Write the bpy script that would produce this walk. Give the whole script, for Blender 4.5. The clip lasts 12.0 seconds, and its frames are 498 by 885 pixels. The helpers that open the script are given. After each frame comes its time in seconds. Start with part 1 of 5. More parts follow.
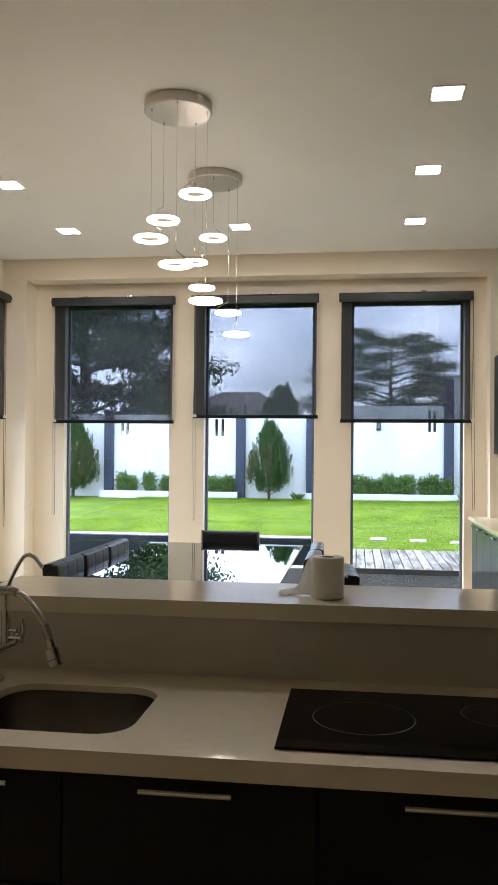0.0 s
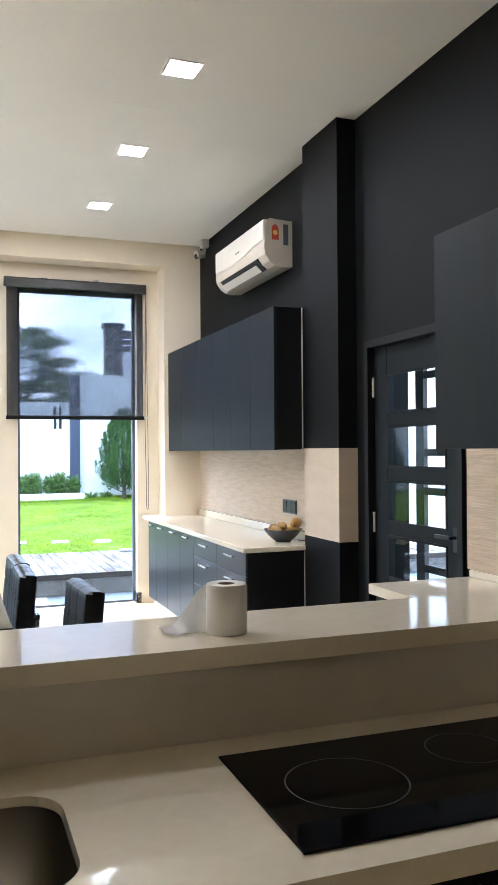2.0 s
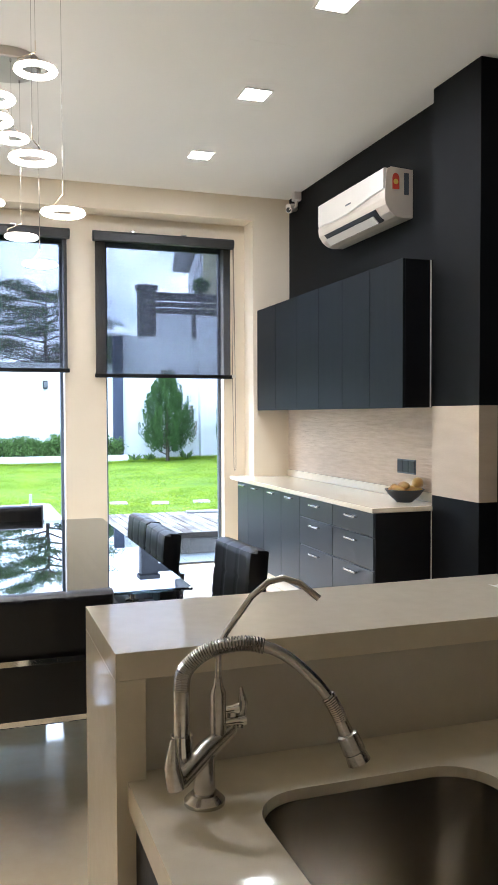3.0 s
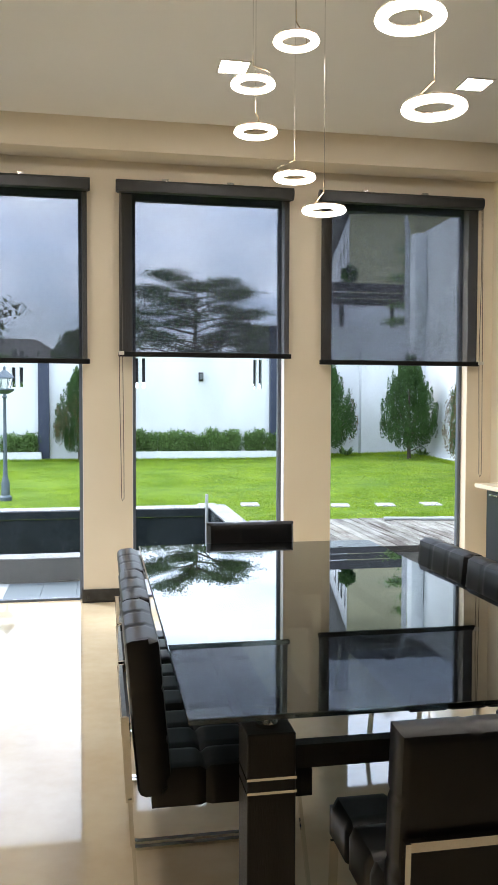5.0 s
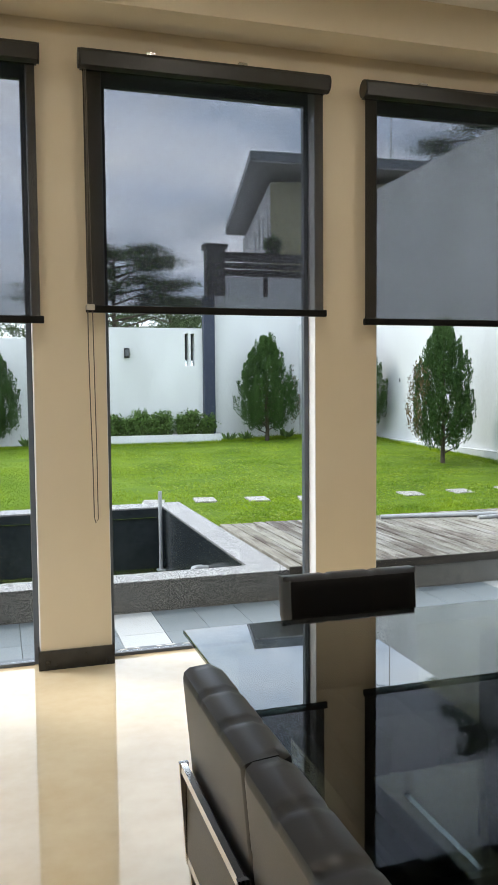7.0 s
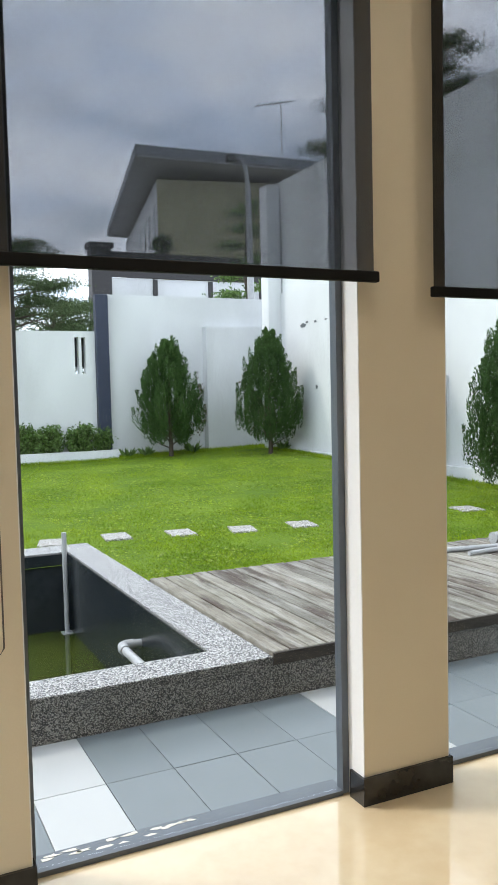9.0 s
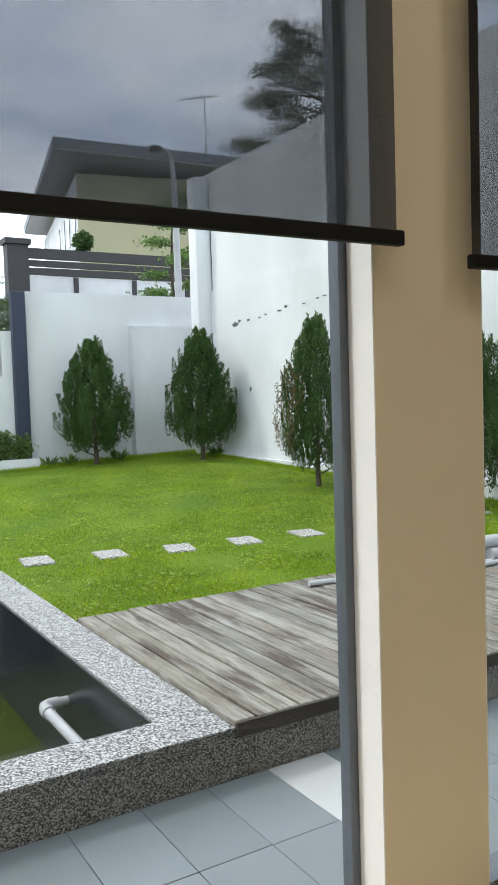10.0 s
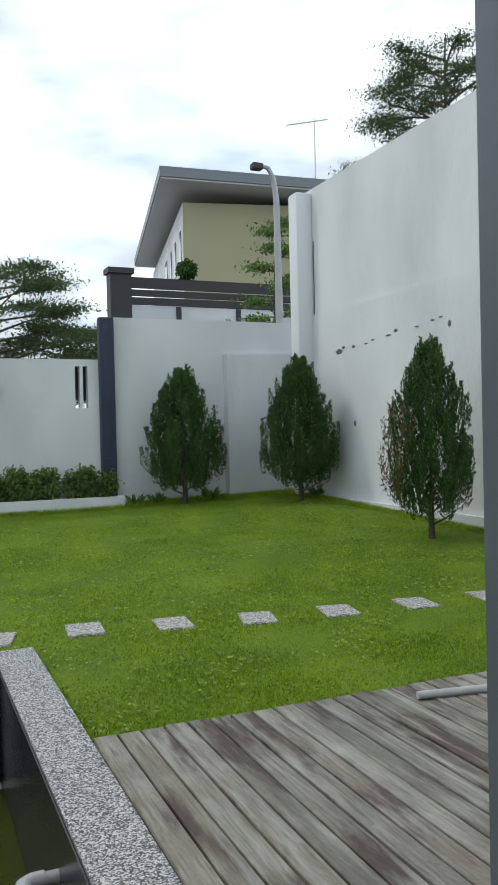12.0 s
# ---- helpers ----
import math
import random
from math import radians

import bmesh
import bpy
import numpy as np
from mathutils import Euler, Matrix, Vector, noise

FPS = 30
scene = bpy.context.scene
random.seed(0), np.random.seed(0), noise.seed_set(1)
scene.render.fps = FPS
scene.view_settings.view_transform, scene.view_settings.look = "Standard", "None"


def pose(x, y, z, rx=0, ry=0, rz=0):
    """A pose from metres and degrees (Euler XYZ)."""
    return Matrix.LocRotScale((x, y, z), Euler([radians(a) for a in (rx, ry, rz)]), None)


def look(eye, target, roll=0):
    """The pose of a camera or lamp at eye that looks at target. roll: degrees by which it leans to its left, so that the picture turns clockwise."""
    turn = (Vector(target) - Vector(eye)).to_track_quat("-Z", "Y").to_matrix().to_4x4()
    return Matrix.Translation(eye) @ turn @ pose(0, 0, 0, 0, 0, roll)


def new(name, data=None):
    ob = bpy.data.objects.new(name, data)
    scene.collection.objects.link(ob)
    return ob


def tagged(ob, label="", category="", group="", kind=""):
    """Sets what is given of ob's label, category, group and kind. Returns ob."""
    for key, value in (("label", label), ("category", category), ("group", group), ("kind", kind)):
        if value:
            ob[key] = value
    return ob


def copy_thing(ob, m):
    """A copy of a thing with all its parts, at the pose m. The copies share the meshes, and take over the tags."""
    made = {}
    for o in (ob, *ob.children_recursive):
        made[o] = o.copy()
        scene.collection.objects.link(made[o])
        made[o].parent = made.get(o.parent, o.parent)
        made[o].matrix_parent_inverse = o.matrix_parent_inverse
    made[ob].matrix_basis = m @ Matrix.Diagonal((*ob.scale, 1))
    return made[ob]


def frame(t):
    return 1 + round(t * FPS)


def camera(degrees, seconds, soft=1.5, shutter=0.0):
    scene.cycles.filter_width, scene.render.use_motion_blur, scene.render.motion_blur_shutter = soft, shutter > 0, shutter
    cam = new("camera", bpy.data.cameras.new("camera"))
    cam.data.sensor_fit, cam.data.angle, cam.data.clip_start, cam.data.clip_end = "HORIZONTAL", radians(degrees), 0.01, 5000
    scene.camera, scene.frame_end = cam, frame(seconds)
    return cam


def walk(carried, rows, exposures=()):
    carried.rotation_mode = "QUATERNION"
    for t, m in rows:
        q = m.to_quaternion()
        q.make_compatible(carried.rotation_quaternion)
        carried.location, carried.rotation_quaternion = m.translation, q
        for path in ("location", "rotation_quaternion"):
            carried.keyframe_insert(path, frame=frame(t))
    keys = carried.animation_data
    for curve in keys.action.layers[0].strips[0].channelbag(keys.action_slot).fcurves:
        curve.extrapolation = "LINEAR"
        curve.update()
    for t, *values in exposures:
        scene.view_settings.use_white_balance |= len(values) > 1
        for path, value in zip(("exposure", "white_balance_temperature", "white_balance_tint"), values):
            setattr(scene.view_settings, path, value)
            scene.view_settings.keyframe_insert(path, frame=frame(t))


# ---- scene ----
cam = camera(34.0, 12.0)
PATH = [
    (0, (1.1, -8.782, 1.533), (0.837, -6.8, 1.56), 0.5),
    (0.5, (0.985, -8.657, 1.533), (1.07, -6.659, 1.565), 0.7),
    (1, (0.791, -8.605, 1.538), (1.268, -6.663, 1.568), -0.4),
    (1.5, (0.635, -8.49, 1.529), (1.284, -6.598, 1.548), -0.2),
    (2, (0.403, -8.244, 1.55), (1.094, -6.368, 1.57), -0.4),
    (2.5, (0.059, -8.056, 1.522), (0.72, -6.168, 1.53), -0.1),
    (3, (-0.229, -7.857, 1.51), (0.423, -5.967, 1.442), -0.2),
    (3.5, (-0.408, -7.548, 1.526), (0.157, -5.63, 1.457), -0.4),
    (3.7, (-0.485, -7.424, 1.536), (0.049, -5.498, 1.46), -0.1),
    (5.3, (-0.893, -6.123, 1.512), (-0.547, -4.155, 1.426), 0.0),
    (5.5, (-0.942, -5.919, 1.513), (-0.592, -3.952, 1.419), -0.2),
    (6, (-0.994, -5.427, 1.508), (-0.578, -3.475, 1.394), -0.4),
    (6.5, (-1.068, -4.929, 1.513), (-0.635, -2.98, 1.397), -0.2),
    (7, (-1.137, -4.436, 1.512), (-0.548, -2.529, 1.377), -0.5),
    (7.2, (-1.126, -4.218, 1.507), (-0.513, -2.319, 1.365), -0.6),
    (8.8, (-0.995, -2.67, 1.539), (-0.136, -0.868, 1.418), -1.3),
    (9, (-0.985, -2.473, 1.532), (-0.123, -0.672, 1.413), -1.3),
    (9.5, (-0.92, -2.03, 1.544), (0.064, -0.293, 1.425), -1.6),
    (10, (-0.715, -1.63, 1.558), (0.31, 0.083, 1.438), -1.8),
    (10.5, (-0.516, -1.246, 1.567), (0.601, 0.41, 1.465), -1.9),
    (11, (-0.287, -0.935, 1.576), (0.881, 0.686, 1.48), -2.1),
    (11.5, (-0.006, -0.653, 1.565), (0.967, 1.093, 1.496), -1.4),
    (12, (0.176, -0.389, 1.584), (0.963, 1.45, 1.551), -1.3),
]
walk(cam, [(t, look(eye, aim, roll)) for t, eye, aim, roll in PATH],
     exposures=[(0, 0.88, 5700, 14), (1.0, 1.03, 5500, 14), (1.8, 1.68, 5230, 14), (3.5, 1.37, 5360, 15), (5.5, 0.44, 6200, 11), (7.0, 0.10, 6450, 10), (9.0, -0.04, 6500, 10), (10.5, -0.2, 6600, 8), (11.5, -0.34, 6550, 8), (12.0, -1.0, 6600, 8)])

# ---- light ----
SUN_AZ, SUN_EL = radians(-55), radians(48)
world = bpy.data.worlds.new("sky")
scene.world = world
world.use_nodes = True
wn, wl = world.node_tree.nodes, world.node_tree.links
wn.clear()
sky = wn.new("ShaderNodeTexSky")
sky.sky_type = "NISHITA"
sky.sun_disc = False
sky.sun_elevation, sky.sun_rotation = SUN_EL, SUN_AZ
sky.air_density, sky.dust_density = 1.0, 2.0
wco = wn.new("ShaderNodeTexCoord")
wmap = wn.new("ShaderNodeMapping")
wmap.inputs["Scale"].default_value = (1.0, 1.0, 2.6)
wl.new(wco.outputs["Generated"], wmap.inputs["Vector"])
cloud = wn.new("ShaderNodeTexNoise")
cloud.inputs["Scale"].default_value, cloud.inputs["Detail"].default_value, cloud.inputs["Roughness"].default_value = 2.6, 6, 0.55
wl.new(wmap.outputs[0], cloud.inputs["Vector"])
cramp = wn.new("ShaderNodeValToRGB")
cramp.color_ramp.elements[0].position, cramp.color_ramp.elements[1].position = 0.24, 0.52
wl.new(cloud.outputs["Fac"], cramp.inputs["Fac"])
cgrey = wn.new("ShaderNodeTexNoise")
cgrey.inputs["Scale"].default_value, cgrey.inputs["Detail"].default_value = 5.0, 5
wl.new(wmap.outputs[0], cgrey.inputs["Vector"])
cwhite = wn.new("ShaderNodeMix")
cwhite.data_type = "RGBA"
cwhite.inputs["A"].default_value, cwhite.inputs["B"].default_value = (12.6, 14.8, 18.6, 1), (20.6, 21.4, 22.8, 1)
cspread = wn.new("ShaderNodeMapRange")
cspread.inputs["From Min"].default_value, cspread.inputs["From Max"].default_value = 0.33, 0.68
wl.new(cgrey.outputs["Fac"], cspread.inputs["Value"])
wl.new(cspread.outputs[0], cwhite.inputs["Factor"])
wmix = wn.new("ShaderNodeMix")
wmix.data_type = "RGBA"
wl.new(cramp.outputs["Color"], wmix.inputs["Factor"])
wl.new(sky.outputs["Color"], wmix.inputs["A"])
wl.new(cwhite.outputs["Result"], wmix.inputs["B"])
wbg = wn.new("ShaderNodeBackground")
wbg.inputs["Strength"].default_value = 0.14
wl.new(wmix.outputs["Result"], wbg.inputs["Color"])
wout = wn.new("ShaderNodeOutputWorld")
wl.new(wbg.outputs[0], wout.inputs["Surface"])
sun = bpy.data.lights.new("sun", "SUN")
sun.energy, sun.angle, sun.color = 1.8, radians(10), (1.0, 0.95, 0.87)
new("sun", sun).matrix_world = look((0, 0, 30), (-30 * math.sin(SUN_AZ) * math.cos(SUN_EL), -30 * math.cos(SUN_AZ) * math.cos(SUN_EL), 30 - 30 * math.sin(SUN_EL)))


# ---- materials ----
def surf(name, c1, c2=None, scale=8.0, rough=0.5, metal=0.0, bump=0.0, bscale=60.0, spec=0.5, stretch=(1, 1, 1), rand=0.0, coat=0.0, rvar=0.1):
    """Noise-mixed colours at two scales, fine relief, uneven gloss, and a random tone for each object."""
    m = bpy.data.materials.new(name)
    m.use_nodes = True
    n, l = m.node_tree.nodes, m.node_tree.links
    p = n["Principled BSDF"]
    co = n.new("ShaderNodeTexCoord")
    mp = n.new("ShaderNodeMapping")
    mp.inputs["Scale"].default_value = stretch
    l.new(co.outputs["Object"], mp.inputs["Vector"])
    big = n.new("ShaderNodeTexNoise")
    big.inputs["Scale"].default_value, big.inputs["Detail"].default_value = scale, 4
    fine = n.new("ShaderNodeTexNoise")
    fine.inputs["Scale"].default_value, fine.inputs["Detail"].default_value = bscale, 3
    l.new(mp.outputs[0], big.inputs["Vector"])
    l.new(mp.outputs[0], fine.inputs["Vector"])
    add = n.new("ShaderNodeMath")
    add.operation = "MULTIPLY_ADD"
    add.inputs[1].default_value = 0.4
    l.new(fine.outputs["Fac"], add.inputs[0])
    l.new(big.outputs["Fac"], add.inputs[2])
    ramp = n.new("ShaderNodeMapRange")
    ramp.inputs["From Min"].default_value, ramp.inputs["From Max"].default_value = 0.5, 0.9
    l.new(add.outputs[0], ramp.inputs["Value"])
    mix = n.new("ShaderNodeMix")
    mix.data_type = "RGBA"
    c2 = c2 or tuple(c * 0.9 for c in c1)
    mix.inputs["A"].default_value, mix.inputs["B"].default_value = (*c1, 1), (*c2, 1)
    l.new(ramp.outputs[0], mix.inputs["Factor"])
    out = mix.outputs["Result"]
    if rand:
        info = n.new("ShaderNodeObjectInfo")
        rr = n.new("ShaderNodeMapRange")
        rr.inputs["To Min"].default_value, rr.inputs["To Max"].default_value = 1 - rand, 1 + rand
        l.new(info.outputs["Random"], rr.inputs["Value"])
        hsv = n.new("ShaderNodeHueSaturation")
        l.new(rr.outputs[0], hsv.inputs["Value"])
        l.new(out, hsv.inputs["Color"])
        out = hsv.outputs[0]
    l.new(out, p.inputs["Base Color"])
    p.inputs["Metallic"].default_value = metal
    p.inputs["Specular IOR Level"].default_value = spec
    p.inputs["Coat Weight"].default_value = coat
    p.inputs["Coat Roughness"].default_value = 0.05
    rv = n.new("ShaderNodeMapRange")
    rv.inputs["To Min"].default_value, rv.inputs["To Max"].default_value = rough * (1 - rvar), min(1, rough * (1 + rvar))
    l.new(fine.outputs["Fac"], rv.inputs["Value"])
    l.new(rv.outputs[0], p.inputs["Roughness"])
    if bump:
        b = n.new("ShaderNodeBump")
        b.inputs["Strength"].default_value, b.inputs["Distance"].default_value = bump, 0.01
        l.new(fine.outputs["Fac"], b.inputs["Height"])
        l.new(b.outputs[0], p.inputs["Normal"])
    return m


def glow(name, colour, strength):
    m = bpy.data.materials.new(name)
    m.use_nodes = True
    p = m.node_tree.nodes["Principled BSDF"]
    p.inputs["Base Color"].default_value = (*colour, 1)
    p.inputs["Emission Color"].default_value = (*colour, 1)
    p.inputs["Emission Strength"].default_value = strength
    return m


def sheer(name, tint, gloss_colour, gloss_rough, f0=0.04, cover=0.0, cover_colour=(0, 0, 0)):
    """Clear or tinted thin glass and woven screens: see-through by tint, with Fresnel gloss over it."""
    m = bpy.data.materials.new(name)
    m.use_nodes = True
    n, l = m.node_tree.nodes, m.node_tree.links
    n.remove(n["Principled BSDF"])
    tr = n.new("ShaderNodeBsdfTransparent")
    tr.inputs["Color"].default_value = (*tint, 1)
    body = tr.outputs[0]
    if cover:
        df = n.new("ShaderNodeBsdfTranslucent")
        df.inputs["Color"].default_value = (*cover_colour, 1)
        mx = n.new("ShaderNodeMixShader")
        mx.inputs[0].default_value = cover
        l.new(body, mx.inputs[1])
        l.new(df.outputs[0], mx.inputs[2])
        body = mx.outputs[0]
    out = n["Material Output"]
    if gloss_rough is None:
        l.new(body, out.inputs["Surface"])
        return m
    gl = n.new("ShaderNodeBsdfGlossy")
    gl.inputs["Color"].default_value, gl.inputs["Roughness"].default_value = (*gloss_colour, 1), gloss_rough
    lw = n.new("ShaderNodeLayerWeight")
    pw = n.new("ShaderNodeMath")
    pw.operation, pw.inputs[1].default_value = "POWER", 5.0
    l.new(lw.outputs["Facing"], pw.inputs[0])
    fr = n.new("ShaderNodeMath")
    fr.operation, fr.inputs[1].default_value, fr.inputs[2].default_value = "MULTIPLY_ADD", 1 - f0, f0
    l.new(pw.outputs[0], fr.inputs[0])
    mx = n.new("ShaderNodeMixShader")
    l.new(fr.outputs[0], mx.inputs[0])
    l.new(body, mx.inputs[1])
    l.new(gl.outputs[0], mx.inputs[2])
    l.new(mx.outputs[0], out.inputs["Surface"])
    return m


def pebble(name, dark, light, scale=120.0, share=0.5, bump=0.6):
    """Washed pebbles: pale chips of many sizes in a dark binder."""
    m = surf(name, dark, light, scale=4, rough=0.75, bump=0)
    n, l = m.node_tree.nodes, m.node_tree.links
    p = n["Principled BSDF"]
    co = n.new("ShaderNodeTexCoord")
    v = n.new("ShaderNodeTexVoronoi")
    v.inputs["Scale"].default_value = scale
    l.new(co.outputs["Object"], v.inputs["Vector"])
    sep = n.new("ShaderNodeSeparateColor")
    l.new(v.outputs["Color"], sep.inputs["Color"])
    r = n.new("ShaderNodeValToRGB")
    e = r.color_ramp.elements
    e[0].position, e[0].color = share - 0.12, (*dark, 1)
    e[1].position, e[1].color = share + 0.35, (*light, 1)
    l.new(sep.outputs[0], r.inputs["Fac"])
    l.new(r.outputs["Color"], p.inputs["Base Color"])
    b = n.new("ShaderNodeBump")
    b.inputs["Strength"].default_value, b.inputs["Distance"].default_value = bump, 0.004
    b.invert = True
    l.new(v.outputs["Distance"], b.inputs["Height"])
    l.new(b.outputs[0], p.inputs["Normal"])
    return m


def split_stone(name, c1, c2):
    """Thin uneven horizontal ripples of split stone."""
    m = surf(name, c1, c2, scale=5, rough=0.7, bump=0.0, stretch=(1, 1, 8))
    n, l = m.node_tree.nodes, m.node_tree.links
    co = n.new("ShaderNodeTexCoord")
    mp = n.new("ShaderNodeMapping")
    mp.inputs["Scale"].default_value = (3.0, 3.0, 48.0)
    l.new(co.outputs["Object"], mp.inputs["Vector"])
    t = n.new("ShaderNodeTexNoise")
    t.inputs["Scale"].default_value, t.inputs["Detail"].default_value, t.inputs["Distortion"].default_value = 1.4, 3, 0.4
    l.new(mp.outputs[0], t.inputs["Vector"])
    b = n.new("ShaderNodeBump")
    b.inputs["Strength"].default_value, b.inputs["Distance"].default_value = 0.45, 0.014
    l.new(t.outputs["Fac"], b.inputs["Height"])
    l.new(b.outputs[0], n["Principled BSDF"].inputs["Normal"])
    return m


def leafy(name, c1, c2, low=0.6, high=1.45, through_light=0.3, spec=0.22, rough=0.6):
    m = surf(name, c1, c2, scale=1.5, rough=rough, rand=0.08, bscale=20, spec=spec)
    n, l = m.node_tree.nodes, m.node_tree.links
    g = n.new("ShaderNodeNewGeometry")
    rr = n.new("ShaderNodeMapRange")
    rr.inputs["To Min"].default_value, rr.inputs["To Max"].default_value = low, high
    l.new(g.outputs["Random Per Island"], rr.inputs["Value"])
    hsv = n.new("ShaderNodeHueSaturation")
    p = n["Principled BSDF"]
    src = p.inputs["Base Color"].links[0].from_socket
    l.new(src, hsv.inputs["Color"])
    l.new(rr.outputs[0], hsv.inputs["Value"])
    l.new(hsv.outputs[0], p.inputs["Base Color"])
    tl = n.new("ShaderNodeBsdfTranslucent")
    l.new(hsv.outputs[0], tl.inputs["Color"])
    mx = n.new("ShaderNodeMixShader")
    mx.inputs[0].default_value = through_light
    l.new(p.outputs[0], mx.inputs[1])
    l.new(tl.outputs[0], mx.inputs[2])
    l.new(mx.outputs[0], n["Material Output"].inputs["Surface"])
    return m


def deck_wood(name):
    """Weathered boards: long grain, brown damp stains and pale worn streaks, a tone for each board."""
    m = surf(name, (0.34, 0.33, 0.29), (0.165, 0.155, 0.125), scale=3, rough=0.72, bump=0.0, rand=0.34)
    n, l = m.node_tree.nodes, m.node_tree.links
    p = n["Principled BSDF"]
    geo = n.new("ShaderNodeNewGeometry")

    info = n.new("ShaderNodeObjectInfo")
    shift = n.new("ShaderNodeVectorMath")
    shift.operation = "MULTIPLY_ADD"
    shift.inputs[1].default_value = (40, 55, 30)
    l.new(info.outputs["Random"], shift.inputs[0])
    l.new(geo.outputs["Position"], shift.inputs[2])

    def field(scale, stretch, lo, hi, detail=6, own=True):
        mp = n.new("ShaderNodeMapping")
        mp.inputs["Scale"].default_value = stretch
        l.new(shift.outputs[0] if own else geo.outputs["Position"], mp.inputs["Vector"])
        t = n.new("ShaderNodeTexNoise")
        t.inputs["Scale"].default_value, t.inputs["Detail"].default_value, t.inputs["Roughness"].default_value = scale, detail, 0.65
        l.new(mp.outputs[0], t.inputs["Vector"])
        r = n.new("ShaderNodeMapRange")
        r.inputs["From Min"].default_value, r.inputs["From Max"].default_value = lo, hi
        l.new(t.outputs["Fac"], r.inputs["Value"])
        return r.outputs[0], t.outputs["Fac"]

    def blend(src, fac, colour):
        x = n.new("ShaderNodeMix")
        x.data_type = "RGBA"
        x.inputs["B"].default_value = (*colour, 1)
        l.new(src, x.inputs["A"])
        l.new(fac, x.inputs["Factor"])
        return x.outputs["Result"]

    src = p.inputs["Base Color"].links[0].from_socket
    def own_share(factor, lo, top):
        mul = n.new("ShaderNodeMath")
        mul.operation, mul.inputs[1].default_value = "MULTIPLY", factor
        l.new(info.outputs["Random"], mul.inputs[0])
        fr = n.new("ShaderNodeMath")
        fr.operation = "FRACT"
        l.new(mul.outputs[0], fr.inputs[0])
        r = n.new("ShaderNodeMapRange")
        r.inputs["From Min"].default_value, r.inputs["To Max"].default_value = lo, top
        l.new(fr.outputs[0], r.inputs["Value"])
        return r.outputs[0]

    src = blend(src, own_share(7.31, 0.6, 0.6), (0.17, 0.12, 0.085))
    src = blend(src, own_share(13.7, 0.6, 0.4), (0.17, 0.165, 0.115))
    grain, raw = field(5.0, (16, 0.9, 4), 0.42, 0.75)
    src = blend(src, grain, (0.10, 0.085, 0.065))
    damp, q = field(1.5, (3.2, 0.75, 1), 0.49, 0.60, 12)
    src = blend(src, damp, (0.062, 0.044, 0.032))
    worn, q = field(2.2, (8, 0.7, 1), 0.50, 0.78, 8)
    src = blend(src, worn, (0.40, 0.39, 0.365))
    l.new(src, p.inputs["Base Color"])
    b = n.new("ShaderNodeBump")
    b.inputs["Strength"].default_value, b.inputs["Distance"].default_value = 0.5, 0.006
    l.new(raw, b.inputs["Height"])
    l.new(b.outputs[0], p.inputs["Normal"])
    return m


CEIL = surf("ceiling_paint", (0.85, 0.825, 0.755), (0.82, 0.795, 0.725), scale=1.2, rough=0.75, bump=0.04, bscale=180)
CREAM = surf("cream_paint", (0.81, 0.718, 0.555), (0.775, 0.678, 0.515), scale=1.5, rough=0.6, bump=0.05, bscale=160)
WHITE_REVEAL = surf("white_reveal_paint", (0.88, 0.88, 0.88), (0.85, 0.85, 0.85), scale=3, rough=0.6, bump=0.08)
BLACK_WALL = surf("charcoal_wall_paint", (0.0042, 0.0046, 0.0048), (0.0056, 0.0060, 0.0062), spec=0.16, scale=1.5, rough=0.65, bump=0.05, bscale=150)
BLACK_LAM = surf("dark_laminate", (0.0085, 0.0108, 0.0118), (0.0108, 0.0135, 0.0148), spec=0.16, scale=3, rough=0.5, bump=0.03, bscale=90, stretch=(6, 6, 0.6))
# glossier copy of BLACK_LAM, its colour lightened to carry the window sheen
BASE_LAM = surf("sheen_tinted_laminate", (0.014, 0.0165, 0.0195), (0.0165, 0.0195, 0.0225), spec=0.5, scale=3, rough=0.32, bump=0.03, bscale=90, stretch=(6, 6, 0.6))
BLACK_SIDE = surf("black_laminate", (0.0035, 0.0036, 0.004), (0.0055, 0.0055, 0.006), spec=0.25, scale=3, rough=0.5)
QUARTZ = surf("cream_quartz", (0.82, 0.74, 0.575), (0.78, 0.70, 0.535), scale=30, rough=0.085, bscale=400, rvar=0.25)
PANEL = surf("beige_panel", (0.66, 0.61, 0.51), (0.62, 0.57, 0.47), scale=14, rough=0.2, bscale=300)
FLOOR = surf("cream_marble", (0.80, 0.685, 0.475), (0.71, 0.565, 0.36), scale=2.2, spec=0.85, rough=0.05, bscale=14, rvar=0.5)
SPLIT = split_stone("split_stone", (0.62, 0.50, 0.36), (0.52, 0.41, 0.29))
SMOOTH_STONE = surf("smooth_sandstone", (0.62, 0.51, 0.37), (0.56, 0.45, 0.32), scale=3, rough=0.6, bump=0.1, stretch=(1, 1, 4))
MARBLE_BLACK = surf("black_marble", (0.012, 0.012, 0.012), (0.03, 0.03, 0.03), scale=9, rough=0.15, bscale=30)
ALU = surf("grey_aluminium", (0.125, 0.145, 0.17), (0.105, 0.122, 0.145), scale=6, rough=0.4, metal=0.2)
STEEL = surf("brushed_steel", (0.62, 0.60, 0.57), (0.52, 0.50, 0.47), scale=10, rough=0.26, metal=1.0, bscale=120, stretch=(1, 1, 12))
SINK_STEEL = surf("sink_steel", (0.56, 0.525, 0.465), (0.46, 0.43, 0.38), scale=8, rough=0.22, metal=1.0, bscale=200)
CHROME = surf("chrome", (0.80, 0.79, 0.76), (0.74, 0.73, 0.7), rough=0.07, metal=1.0)
